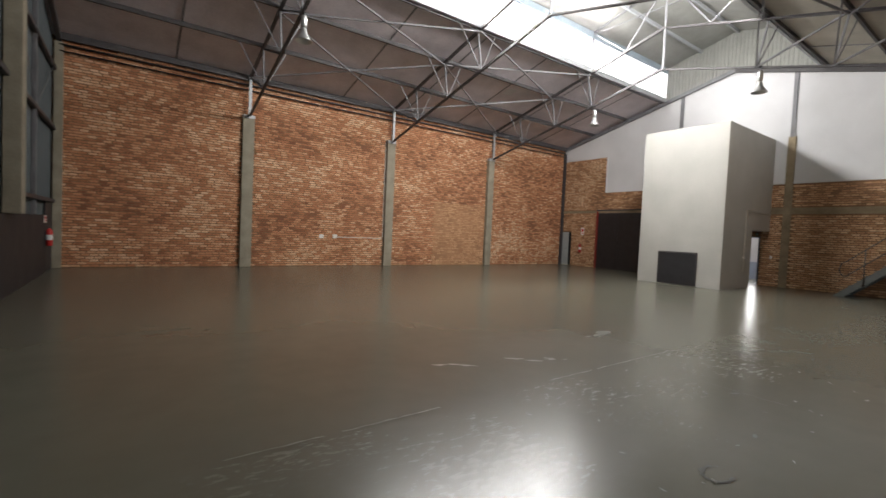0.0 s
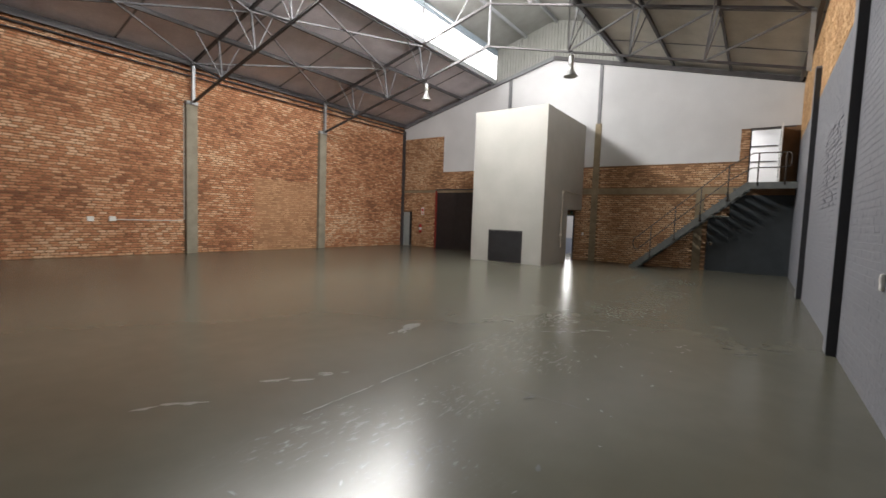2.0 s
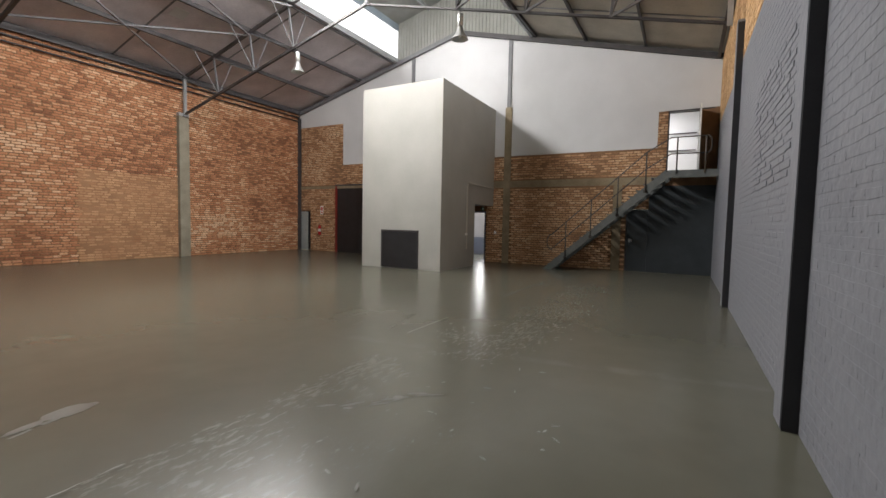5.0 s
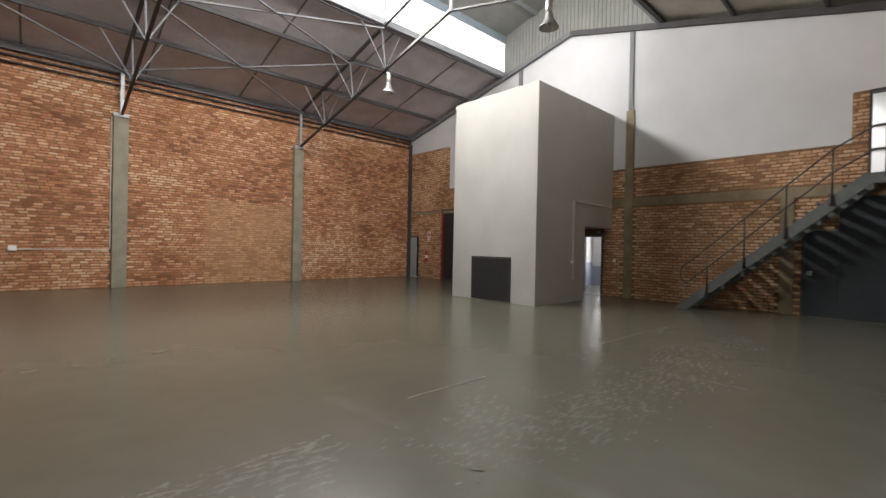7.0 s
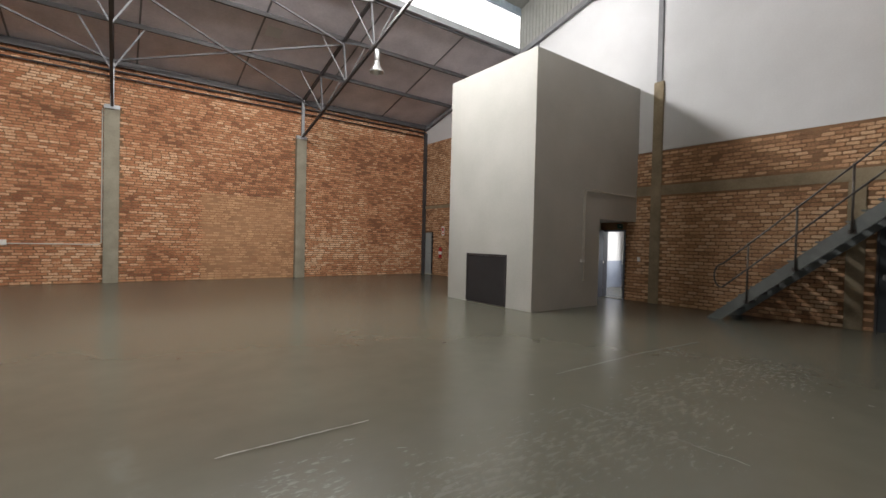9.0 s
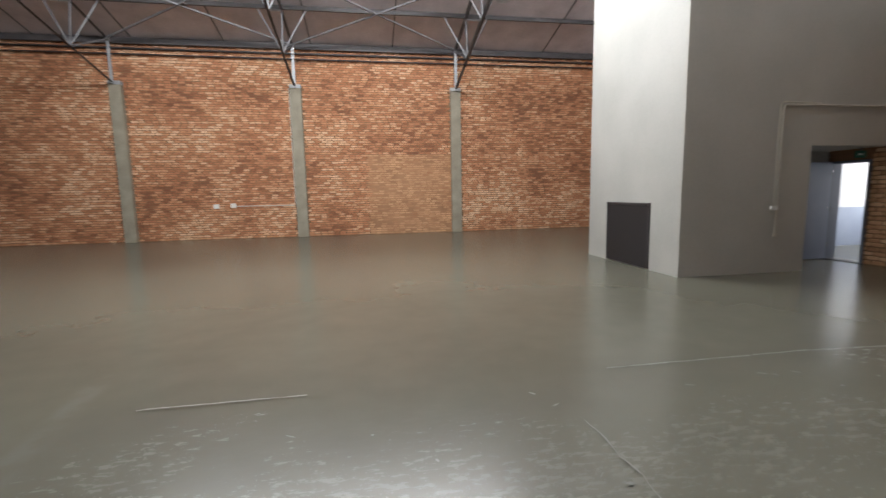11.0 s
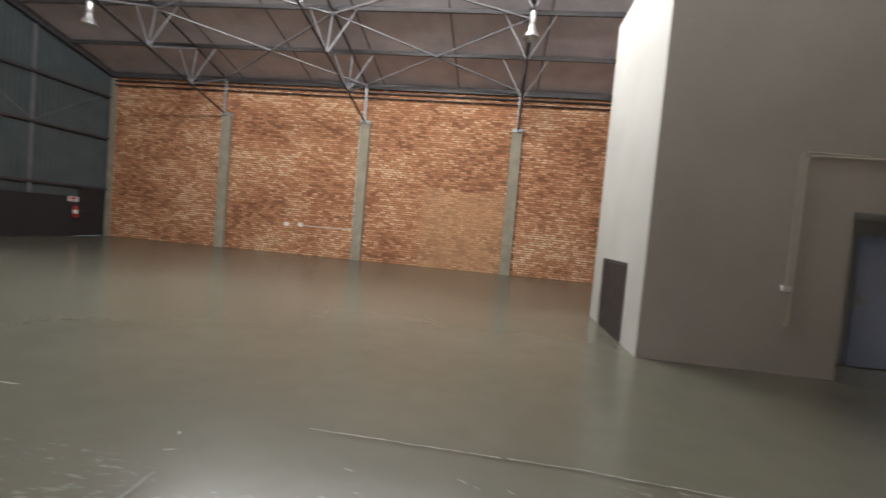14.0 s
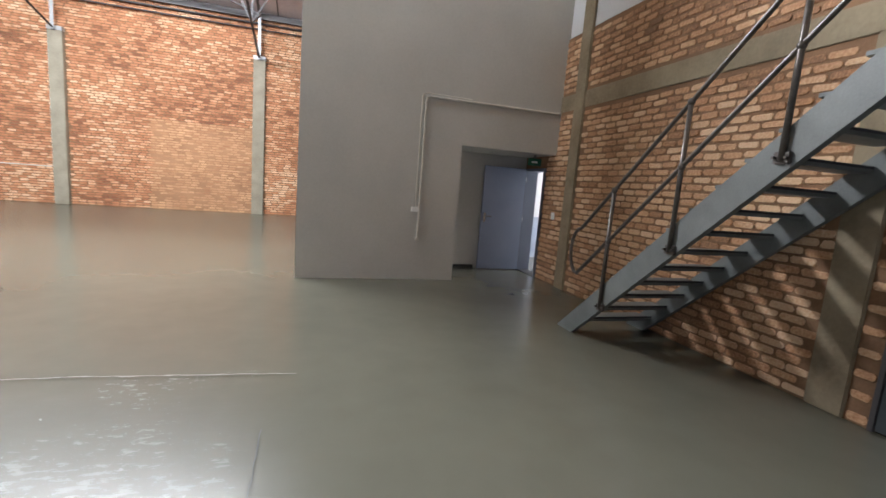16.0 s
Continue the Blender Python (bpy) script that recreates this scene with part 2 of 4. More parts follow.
    pits.inputs["Strength"].default_value, pits.inputs["Distance"].default_value = 0.12, 0.002
    l.new(scuff.outputs[0], pits.inputs["Height"])
    l.new(bp.outputs[0], pits.inputs["Normal"])
    l.new(pits.outputs[0], b.inputs["Normal"])
    return m


FLOOR = floor_mat()

# ---------------------------------------------------------------- mesh helpers


def mesh_of(bm, name, material, smooth=False):
    bmesh.ops.recalc_face_normals(bm, faces=bm.faces)
    me = bpy.data.meshes.new(name)
    bm.to_mesh(me)
    bm.free()
    me.materials.append(material)
    if smooth:
        for p in me.polygons:
            p.use_smooth = True
    return me


def part(name, bm, material, parent=None, label="", smooth=False):
    ob = new(name, mesh_of(bm, name, material, smooth))
    if parent:
        ob.parent = parent
    if label:
        ob["label"] = label
    return ob


def thing(name, label, category, group="", at=(0, 0, 0), kind=""):
    ob = new(name)
    ob.location = at
    return tagged(ob, label, category, group, kind)


def add_box(bm, lo, hi, bevel=0.0):
    r = bmesh.ops.create_cube(bm, size=1)
    c, s = [(a + b) / 2 for a, b in zip(lo, hi)], [abs(b - a) for a, b in zip(lo, hi)]
    for v in r["verts"]:
        v.co = Vector((c[0] + v.co.x * s[0], c[1] + v.co.y * s[1], c[2] + v.co.z * s[2]))
    if bevel:
        es = list({e for v in r["verts"] for e in v.link_edges})
        bmesh.ops.bevel(bm, geom=es, offset=bevel, segments=2, affect="EDGES")
    return bm


def box(lo, hi, bevel=0.0):
    return add_box(bmesh.new(), lo, hi, bevel)


def structure(name, bm, material, label, category=""):
    return tagged(part(name, bm, material), label, category, "", "structure")


def basis(p, q):
    d = (Vector(q) - Vector(p))
    z = d.normalized()
    up = Vector((0, 0, 1)) if abs(z.z) < 0.95 else Vector((0, 1, 0))
    x = up.cross(z).normalized()
    return d.length, x, z.cross(x), z


def add_beam(bm, p, q, w, h, t=0.0):
    """A straight member from p to q: a solid bar, or an angle section where t gives the leg's thickness."""
    ln, x, y, z = basis(p, q)
    if t:
        prof = [(-w / 2, -h / 2), (w / 2, -h / 2), (w / 2, -h / 2 + t), (-w / 2 + t, -h / 2 + t), (-w / 2 + t, h / 2), (-w / 2, h / 2)]
    else:
        prof = [(-w / 2, -h / 2), (w / 2, -h / 2), (w / 2, h / 2), (-w / 2, h / 2)]
    a = [bm.verts.new(Vector(p) + x * u + y * v) for u, v in prof]
    b = [bm.verts.new(Vector(q) + x * u + y * v) for u, v in prof]
    k = len(prof)
    for i in range(k):
        bm.faces.new((a[i], a[(i + 1) % k], b[(i + 1) % k], b[i]))
    bm.faces.new(a[::-1])
    bm.faces.new(b)
    return bm


def beam(p, q, w, h, t=0.0):
    return add_beam(bmesh.new(), p, q, w, h, t)


def tube(points, r, n=10):
    """A round bar swept along a line of points."""
    bm = bmesh.new()
    pts, rings = [Vector(p) for p in points], []
    for i, p in enumerate(pts):
        d = (pts[min(i + 1, len(pts) - 1)] - pts[max(i - 1, 0)]).normalized()
        up = Vector((1, 0, 0)) if abs(d.x) < 0.9 else Vector((0, 0, 1))
        x = up.cross(d).normalized()
        y = d.cross(x)
        rings.append([bm.verts.new(p + (x * math.cos(2 * math.pi * k / n) + y * math.sin(2 * math.pi * k / n)) * r) for k in range(n)])
    for a, b in zip(rings, rings[1:]):
        for k in range(n):
            bm.faces.new((a[k], a[(k + 1) % n], b[(k + 1) % n], b[k]))
    bm.faces.new(rings[0][::-1])
    bm.faces.new(rings[-1])
    return bm


def lathe(profile, n=24, centre=(0, 0, 0)):
    """A turned shape from (radius, height) pairs."""
    bm = bmesh.new()
    c, rings = Vector(centre), []
    for r, z in profile:
        rings.append([bm.verts.new(c + Vector((r * math.cos(2 * math.pi * k / n), r * math.sin(2 * math.pi * k / n), z))) for k in range(n)])
    for a, b in zip(rings, rings[1:]):
        for k in range(n):
            bm.faces.new((a[k], a[(k + 1) % n], b[(k + 1) % n], b[k]))
    return bm


def prism_x(pts, x0, x1):
    """A solid with the outline pts, pairs of y and z, from x0 to x1."""
    bm = bmesh.new()
    a = [bm.verts.new((x0, y, z)) for y, z in pts]
    b = [bm.verts.new((x1, y, z)) for y, z in pts]
    k = len(pts)
    for i in range(k):
        bm.faces.new((a[i], a[(i + 1) % k], b[(i + 1) % k], b[i]))
    bm.faces.new(a[::-1])
    bm.faces.new(b)
    return bm


# ---------------------------------------------------------------- plan
XW, XE, YS, YN = -1.25, 22.2, -0.66, 17.68
RIDGE_Y, EAVE_Z, PITCH = 8.55, 6.95, 0.262
MON_S, MON_N, MON_W = 5.5, 11.6, 4.17
TRUSS_X = (4.17, 10.16, 16.17)
PURLIN_N, PURLIN_S = (15.63, 13.65, 11.75), (5.35, 3.5, 1.55)


def roof_z(y):
    return EAVE_Z + PITCH * min(YN - y, y - YS)


def chord_z(y):
    return 5.56 + 0.258 * min(17.4 - y, y + 0.4)


def mon_z(y):
    return 10.2 + 0.27 * (3.05 - abs(y - RIDGE_Y))


# floor
slab = structure("floor", box((XW - 0.4, YS - 0.4, -0.25), (XE + 0.02, YN + 0.4, 0)), FLOOR, "glossy sealed grey-green concrete screed floor, scuffed and patched", "floor")

# north wall
wall_north = structure("wall_north", box((XW - 0.3, YN + 0.01, 0), (XE + 0.3, YN + 0.28, 7.0)), MORTAR, "old orange clay brick wall with brown mortar", "wall")
structure("infill_render", box((12.72, YN - 0.0005, 0), (15.97, YN + 0.009, 3.08), 0.003), INFILL, "mortar-smeared brick infill of a closed opening", "wall")
# south wall, painted below, raw brick above
PAINT_Z = 4.8
wall_south = structure("wall_south", box((XW - 0.3, YS - 0.27, 0), (XE + 0.3, YS - 0.004, PAINT_Z)), GREY_PAINT, "grey painted brick wall", "wall")
wall_south_upper = structure("wall_south_upper", box((XW - 0.3, YS - 0.27, PAINT_Z), (XE + 0.3, YS - 0.008, 7.0)), BRICK_BUFF, "unpainted orange brick above the grey paint", "wall")

# east wall: brick below, white plaster gable above
wall_east = structure("wall_east", box((XE + 0.012, 8.02, 0), (XE + 0.25, 10.03, 4.24)), MORTAR, "orange brick gable wall with concrete ring beam", "wall")


def wall_piece(lo, hi):
    structure("wall_east_masonry", box(lo, hi), MORTAR, "orange brick gable wall", "wall")


X0, X1 = XE + 0.012, XE + 0.25
wall_piece((X0, 1.94, 0), (X1, 7.2, 3.0))
wall_piece((X0, 1.25, 2.15), (X1, 1.94, 3.0))
wall_piece((X0, 7.2, 2.04), (X1, 8.02, 3.0))
wall_piece((X0, 10.03, 3.24), (X1, 15.2, 4.24))
wall_piece((X0, 15.2, 0), (X1, 16.9, 4.24))
wall_piece((X0, 16.9, 2.0), (X1, YN, 4.24))
wall_piece((X0, 14.75, 4.24), (X1, YN, 6.2))
wall_piece((X0, 0.78, 3.0), (X1, 8.02, 4.19))
wall_piece((X0, 0.78, 4.19), (X1, 1.07, 5.38))
wall_piece((X0, YS, 2.9), (X1, 0.78, 3.3))
# gable plaster
P0, P1 = XE + 0.03, XE + 0.24
gable = [(1.07, 4.19), (14.75, 4.24), (14.75, 6.2), (YN, 6.2), (YN, EAVE_Z), (RIDGE_Y, roof_z(RIDGE_Y)), (YS, EAVE_Z), (YS, 5.38), (1.07, 5.38)]
structure("gable_east", prism_x(gable, P0, P1), PLASTER, "white plastered gable wall above brick", "wall")
structure("ring_beam", box((XE - 0.006, 0.78, 2.98), (X1, 7.06, 3.24), 0.006), CONCRETE_WARM, "bare concrete beam across the brick wall", "beam")
structure("ring_beam", box((XE - 0.03, 10.03, 3.1), (X1, YN, 3.24), 0.006), CONCRETE_WARM, "bare concrete beam across the brick wall", "beam")
structure("plaster_edge", box((XE - 0.004, 14.68, 4.25), (X1, 14.75, 6.2), 0.004), PLASTER, "rough white plaster edge", "trim")

# west wall: dado, sheeting
wall_west = structure("wall_west", box((XW - 0.25, YS, 0), (XW, 16.31, 1.6)), DADO, "low charcoal painted brick wall", "wall")
structure("door_lintel_west", box((XW - 0.2, 16.1, 1.98), (XW, YN, 2.06)), STEEL_DARK, "dark steel rail over the corner door", "trim")


def sheeting(name, x, y0, y1, z_low, z_top, face, material, label, pitch=0.19, depth=0.03):
    """Box-ribbed sheet standing across the hall, with a thickness of its own."""
    ys, y = [], y0
    while y < y1:
        for f, d in ((0.0, 0), (0.55, 0), (0.66, 1), (0.89, 1)):
            if y + f * pitch < y1:
                ys.append((y + f * pitch, d * depth))
        y += pitch
    ys.append((y1, 0))
    bm, cols = bmesh.new(), []
    for y, d in ys:
        cols.append([bm.verts.new((x + face * (d + k), y, z)) for k in (0, -0.012) for z in (z_low(y), z_top(y))])
    for a, b in zip(cols, cols[1:]):
        bm.faces.new((a[0], b[0], b[1], a[1]))
        bm.faces.new((a[2], a[3], b[3], b[2]))
        bm.faces.new((a[1], b[1], b[3], a[3]))
        bm.faces.new((a[0], a[2], b[2], b[0]))
    return structure(name, bm, material, label, "wall")


sheeting("cladding_west", XW - 0.1, YS - 0.1, YN + 0.2, lambda y: 1.6, lambda y: roof_z(min(max(y, YS), YN)) + 0.03, 1, SHEET, "blue-grey ribbed metal cladding")
sheeting("cladding_monitor_east", XE - 0.02, MON_S, MON_N, lambda y: roof_z(y) - 0.05, mon_z, -1, SHEET_PALE, "pale ribbed metal sheet closing the roof monitor", 0.15, 0.025)
sheeting("cladding_monitor_west", MON_W - 0.1, MON_S, MON_N, lambda y: roof_z(y) - 0.05, mon_z, 1, SHEET_PALE, "pale ribbed metal sheet closing the roof monitor", 0.15, 0.025)

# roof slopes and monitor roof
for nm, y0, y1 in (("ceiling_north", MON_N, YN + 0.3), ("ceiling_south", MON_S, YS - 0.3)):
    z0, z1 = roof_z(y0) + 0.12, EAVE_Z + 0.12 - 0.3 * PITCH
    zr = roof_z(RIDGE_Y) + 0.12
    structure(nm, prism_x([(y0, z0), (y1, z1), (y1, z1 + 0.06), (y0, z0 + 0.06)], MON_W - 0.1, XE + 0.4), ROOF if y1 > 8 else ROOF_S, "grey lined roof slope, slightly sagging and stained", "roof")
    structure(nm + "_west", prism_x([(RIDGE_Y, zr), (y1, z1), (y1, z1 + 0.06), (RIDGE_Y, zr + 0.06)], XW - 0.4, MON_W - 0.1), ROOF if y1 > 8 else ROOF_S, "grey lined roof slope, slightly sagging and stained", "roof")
    bm = bmesh.new()
    for i in range(9):
        x = XW + 0.1 + i * 2.985
        add_beam(bm, (x, y0, z0 - 0.012), (x, y1, z1 - 0.012), 0.05, 0.02)
    structure("roof_seam", bm, STEEL, "dark joint strips between lining sheets", "trim")
yp = 14.35
zp = roof_z(yp) + 0.116
structure("roof_patch", prism_x([(yp - 0.22, zp + 0.22 * PITCH), (yp + 0.22, zp - 0.22 * PITCH), (yp + 0.22, zp - 0.22 * PITCH - 0.01), (yp - 0.22, zp + 0.22 * PITCH - 0.01)], 13.95, 14.4), PLASTER, "pale square patch on the roof lining", "roof")
structure("ceiling_monitor", prism_x([(MON_S - 0.3, mon_z(MON_S) - 0.08), (RIDGE_Y, mon_z(RIDGE_Y)), (MON_N + 0.3, mon_z(MON_N) - 0.08), (MON_N + 0.3, mon_z(MON_N) - 0.02), (RIDGE_Y, mon_z(RIDGE_Y) + 0.06), (MON_S - 0.3, mon_z(MON_S) - 0.02)], MON_W - 0.3, XE + 0.3), ROOF_PALE, "pale sheeted roof of the ridge monitor", "roof")
for nm, y in (("monitor_fascia_north", MON_N), ("monitor_fascia_south", MON_S)):
    bm = bmesh.new()
    add_box(bm, (MON_W, y - 0.03, 9.95), (XE, y + 0.03, 10.0))
    i, x = 0, MON_W
    while x < XE:
        add_box(bm, (x, y - 0.012, 10.0), (x + 0.1, y + 0.012, 10.2))
        add_box(bm, (x + 0.1, y - 0.03, 10.0), (x + 0.16, y + 0.006, 10.2))
        x += 0.16
    structure(nm, bm, SHEET_BLUE, "pale blue ribbed strip under the monitor eave", "trim")
    structure("monitor_kerb", box((MON_W - 0.1, y - 0.05, roof_z(y) - 0.02), (XE, y + 0.05, 8.72)), STEEL_PALE, "folded metal kerb at the monitor opening", "trim")

# bright overcast sky seen past the monitor's north side
SKYGLOW = bpy.data.materials.new("overcast_sky")
SKYGLOW.use_nodes = True
SKYGLOW.node_tree.nodes["Principled BSDF"].inputs["Emission Color"].default_value = (1, 0.99, 0.98, 1)
SKYGLOW.node_tree.nodes["Principled BSDF"].inputs["Emission Strength"].default_value = 1.6
for y in (12.9, 4.2):
    structure("backdrop", box((0, y, 8.75), (30, y + 0.02, 13)), SKYGLOW, "bright white overcast sky", "sky")

# ---------------------------------------------------------------- roof steel
NODES_N, NODES_S = (15.63, 13.65, 11.75), (1.55, 3.5, 5.35)


def truss(at_x):
    root = thing("roof_truss", "grey painted steel angle roof truss", "roof truss", "roof trusses", (at_x, 0, 0))
    r = RIDGE_Y
    for ye, yo in ((17.45, YN), (-0.42, YS)):
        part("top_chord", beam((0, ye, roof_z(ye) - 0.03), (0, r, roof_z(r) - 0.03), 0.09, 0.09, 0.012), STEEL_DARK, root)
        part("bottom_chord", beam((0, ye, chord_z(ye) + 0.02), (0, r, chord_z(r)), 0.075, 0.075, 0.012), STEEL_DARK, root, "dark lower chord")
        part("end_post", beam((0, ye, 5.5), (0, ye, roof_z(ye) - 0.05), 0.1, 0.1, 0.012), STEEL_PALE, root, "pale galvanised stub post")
    part("king_post", beam((0, r, chord_z(r)), (0, r, roof_z(r) - 0.05), 0.06, 0.06, 0.01), STEEL, root)
    for nodes, ye in ((NODES_N, 17.45), (NODES_S, -0.42)):
        prev = ye
        sgn = 1 if nodes is NODES_N else -1
        for y in nodes:
            yb = y - 0.25 * sgn
            part("web", beam((0, yb, chord_z(yb)), (0, y, roof_z(y) - 0.05), 0.05, 0.05, 0.008), STEEL, root)
            part("web", beam((0, yb, chord_z(yb)), (0, prev, roof_z(prev) - 0.05), 0.05, 0.05, 0.008), STEEL, root)
            for dx in (-0.75, 0.75):
                part("fly_brace", beam((0, yb, chord_z(yb)), (dx, y, roof_z(y) + 0.0), 0.04, 0.04, 0.006), STEEL, root)
            prev = y
    for y in (MON_S, MON_N):
        part("monitor_post", beam((0, y, roof_z(y)), (0, y, mon_z(y)), 0.06, 0.06, 0.01), STEEL, root)
        part("monitor_rafter", beam((0, y, mon_z(y) - 0.06), (0, r, mon_z(r) - 0.06), 0.06, 0.06, 0.01), STEEL, root)
        ym = (y + r) / 2
        part("monitor_strut", beam((0, y, mon_z(y) - 0.06), (0, ym, roof_z(ym)), 0.045, 0.045, 0.008), STEEL, root)
        part("monitor_strut", beam((0, ym, roof_z(ym)), (0, r, mon_z(r) - 0.06), 0.045, 0.045, 0.008), STEEL, root)
    part("monitor_tie", beam((0, MON_S, mon_z(MON_S) - 0.1), (0, MON_N, mon_z(MON_N) - 0.1), 0.045, 0.045, 0.008), STEEL, root)
    part("monitor_king_post", beam((0, r, roof_z(r)), (0, r, mon_z(r)), 0.05, 0.05, 0.008), STEEL, root)
    return root


first = truss(TRUSS_X[0])
for x in TRUSS_X[1:]:
    copy_thing(first, pose(x, 0, 0))


def purlin(y, z, material, label, w=0.07, h=0.13, x0=XW):
    tagged(part("purlin", beam((x0, y, z), (XE, y, z), w, h, 0.012), material), label, "purlin", "roof purlins")


# light on the purlin nearest the monitor is put into its paler colour
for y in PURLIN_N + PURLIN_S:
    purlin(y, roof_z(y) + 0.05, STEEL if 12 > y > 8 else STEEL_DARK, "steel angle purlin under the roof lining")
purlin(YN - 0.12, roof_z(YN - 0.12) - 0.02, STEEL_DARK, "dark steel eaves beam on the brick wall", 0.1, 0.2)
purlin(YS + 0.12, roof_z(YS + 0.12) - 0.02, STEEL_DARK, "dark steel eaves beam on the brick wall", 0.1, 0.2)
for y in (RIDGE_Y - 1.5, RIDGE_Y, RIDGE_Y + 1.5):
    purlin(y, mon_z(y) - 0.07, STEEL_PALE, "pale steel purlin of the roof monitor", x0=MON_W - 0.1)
# gable rafters: the north-east one in the lighter grey, the others darker
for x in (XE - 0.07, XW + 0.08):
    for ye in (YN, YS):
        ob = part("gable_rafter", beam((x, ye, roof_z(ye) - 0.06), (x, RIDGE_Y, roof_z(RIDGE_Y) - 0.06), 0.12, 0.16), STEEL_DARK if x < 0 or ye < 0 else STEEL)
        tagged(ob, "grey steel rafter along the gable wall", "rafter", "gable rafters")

# crossed wind bracing in the roof plane
for xa, xb in ((TRUSS_X[0], TRUSS_X[1]), (TRUSS_X[1], TRUSS_X[2])):
    for ya, yb in ((17.3, 13.65), (13.65, MON_N), (-0.3, 3.5), (3.5, MON_S)):
        for p, q in ((ya, yb), (yb, ya)):
            ob = part("wind_brace", beam((xa, p, roof_z(p) - 0.12), (xb, q, roof_z(q) - 0.12), 0.05, 0.05, 0.007), STEEL)
            tagged(ob, "diagonal steel angle wind brace under the roof", "brace", "roof wind braces")

# ---------------------------------------------------------------- columns, posts
def column(lo, hi, label, material=CONCRETE, name="concrete_column"):
    return tagged(part(name, box(lo, hi, 0.012), material), label, "column", "hall columns", "structure")


for x in TRUSS_X:
    c = column((x - 0.2, YN - 0.16, 0), (x + 0.2, YN + 0.02, 5.5), "bare concrete column against the brick wall")
    part("cap_plate", box((x - 0.205, YN - 0.17, 5.5), (x + 0.205, YN + 0.005, 5.62), 0.004), STEEL_PALE, c, "galvanised cap under the truss")
    c = column((x - 0.14, YS - 0.01, 0), (x + 0.16, YS + 0.11, 5.56), "grey painted pilaster on the brick wall", GREY_PAINT, "pilaster")
    # thin black strip covering the pilaster's west face
    part("black_strip", box((x - 0.155, YS - 0.002, 0.0), (x - 0.142, YS + 0.105, 5.5)), BLACK, c, "black strip down the pilaster's side")
column((XE - 0.12, YN - 0.14, 0), (XE + 0.01, YN + 0.02, 6.7), "dark corner post between two brick walls", STEEL_DARK, "corner_post")
column((XE - 0.025, 6.2, 0), (XE + 0.02, 6.48, 6.08), "bare concrete column in the brick wall", CONCRETE_WARM)
column((XE - 0.02, 6.27, 6.08), (XE + 0.025, 6.42, roof_z(6.4) - 0.1), "grey steel post above the concrete column", STEEL, "gable_post")
column((XE - 0.04, 10.7, 4.3), (XE + 0.025, 10.86, roof_z(10.8) - 0.1), "grey steel post on the white gable", STEEL, "gable_post")
column((XE - 0.02, 2.1, 0), (XE + 0.02, 2.39, 2.98), "bare concrete pier under the stair", CONCRETE_WARM)
column((XW - 0.05, 11.4, 1.6), (XW + 0.22, 11.83, 6.05), "bare concrete column on the low wall")
column((XW - 0.05, 11.52, 6.05), (XW + 0.14, 11.72, roof_z(11.8) - 0.1), "dark steel post above the concrete column", STEEL_DARK, "gable_post")
for y in (14.43, 8.6, 4.2):
    column((XW - 0.06, y - 0.05, 1.6), (XW + 0.03, y + 0.05, roof_z(y) - 0.15), "thin steel cladding post", STEEL, "cladding_post")
for z in (2.03, 4.2, 5.98):
    for y0, y1 in ((YS, 11.4), (11.83, YN - 0.1)):
        if not (z < 3 and y0 < 0):
            tagged(part("cladding_rail", box((XW - 0.05, y0, z - 0.05), (XW + 0.05, y1, z + 0.05), 0.006), STEEL_DARK), "dark steel rail across the metal cladding", "rail", "cladding rails", "structure")
column((XW - 0.02, YN - 0.12, 0), (XW + 0.2, YN, 6.8), "bare concrete corner column", CONCRETE, "corner_column")
for p, q in (((11.9, 5.9), (14.3, 4.3)), ((14.5, 4.3), (17.1, 5.9))):
    tagged(part("sag_rod", tube([(XW + 0.03, *p), (XW + 0.03, *q)], 0.012, 6), STEEL), "thin diagonal steel rod on the cladding", "rod", "cladding rods")

# ---------------------------------------------------------------- plastered box room
BX, BY0, BY1, BZ = 17.9, 6.9, 10.03, 6.03
RX, RZ, RY = 20.45, 2.26, 8.02
lb = "warm grey plastered shaft standing in the hall"
ob = structure("shaft_wall", box((BX, BY0, 0), (RX, BY1, BZ)), BOXPAINT, lb, "wall")
structure("shaft_wall", box((RX, BY0, RZ), (XE + 0.03, BY1, BZ)), BOXPAINT, lb, "wall")
structure("shaft_wall", box((RX, RY, 0), (XE + 0.012, BY1, RZ)), BOXPAINT, lb, "wall")
hatch = thing("metal_hatch", "closed charcoal steel hatch set in the plastered shaft", "hatch", "", (BX, 8.46, 0.02))
part("panel", box((-0.02, -0.70, 0.0), (0.015, 0.70, 1.22), 0.004), BLACK, hatch)
for lo, hi in (((-0.03, -0.745, 0), (0.02, -0.705, 1.265)), ((-0.03, 0.705, 0), (0.02, 0.745, 1.265)), ((-0.03, -0.705, 1.225), (0.02, 0.705, 1.265))):
    part("frame", box(lo, hi, 0.004), STEEL_DARK, hatch)

# conduits on the shaft
YF = BY0 - 0.018
cd = thing("conduit", "cream painted conduit run on the plastered shaft", "conduit", "", (0, 0, 0))
part("pipe", tube([(19.79, YF, 0.70), (19.79, YF, 2.85), (19.81, YF, 2.93), (19.87, YF, 2.955), (22.15, YF, 2.955)], 0.017), CONDUIT, cd)
part("pipe", tube([(19.73, YF, 1.22), (19.73, YF, 2.93), (19.75, YF, 2.985), (19.8, YF, 3.0), (20.55, YF, 2.985)], 0.012), CONDUIT, cd)
part("outlet_box", box((19.66, BY0 - 0.06, 1.13), (19.78, BY0, 1.21), 0.006), WHITE, cd)
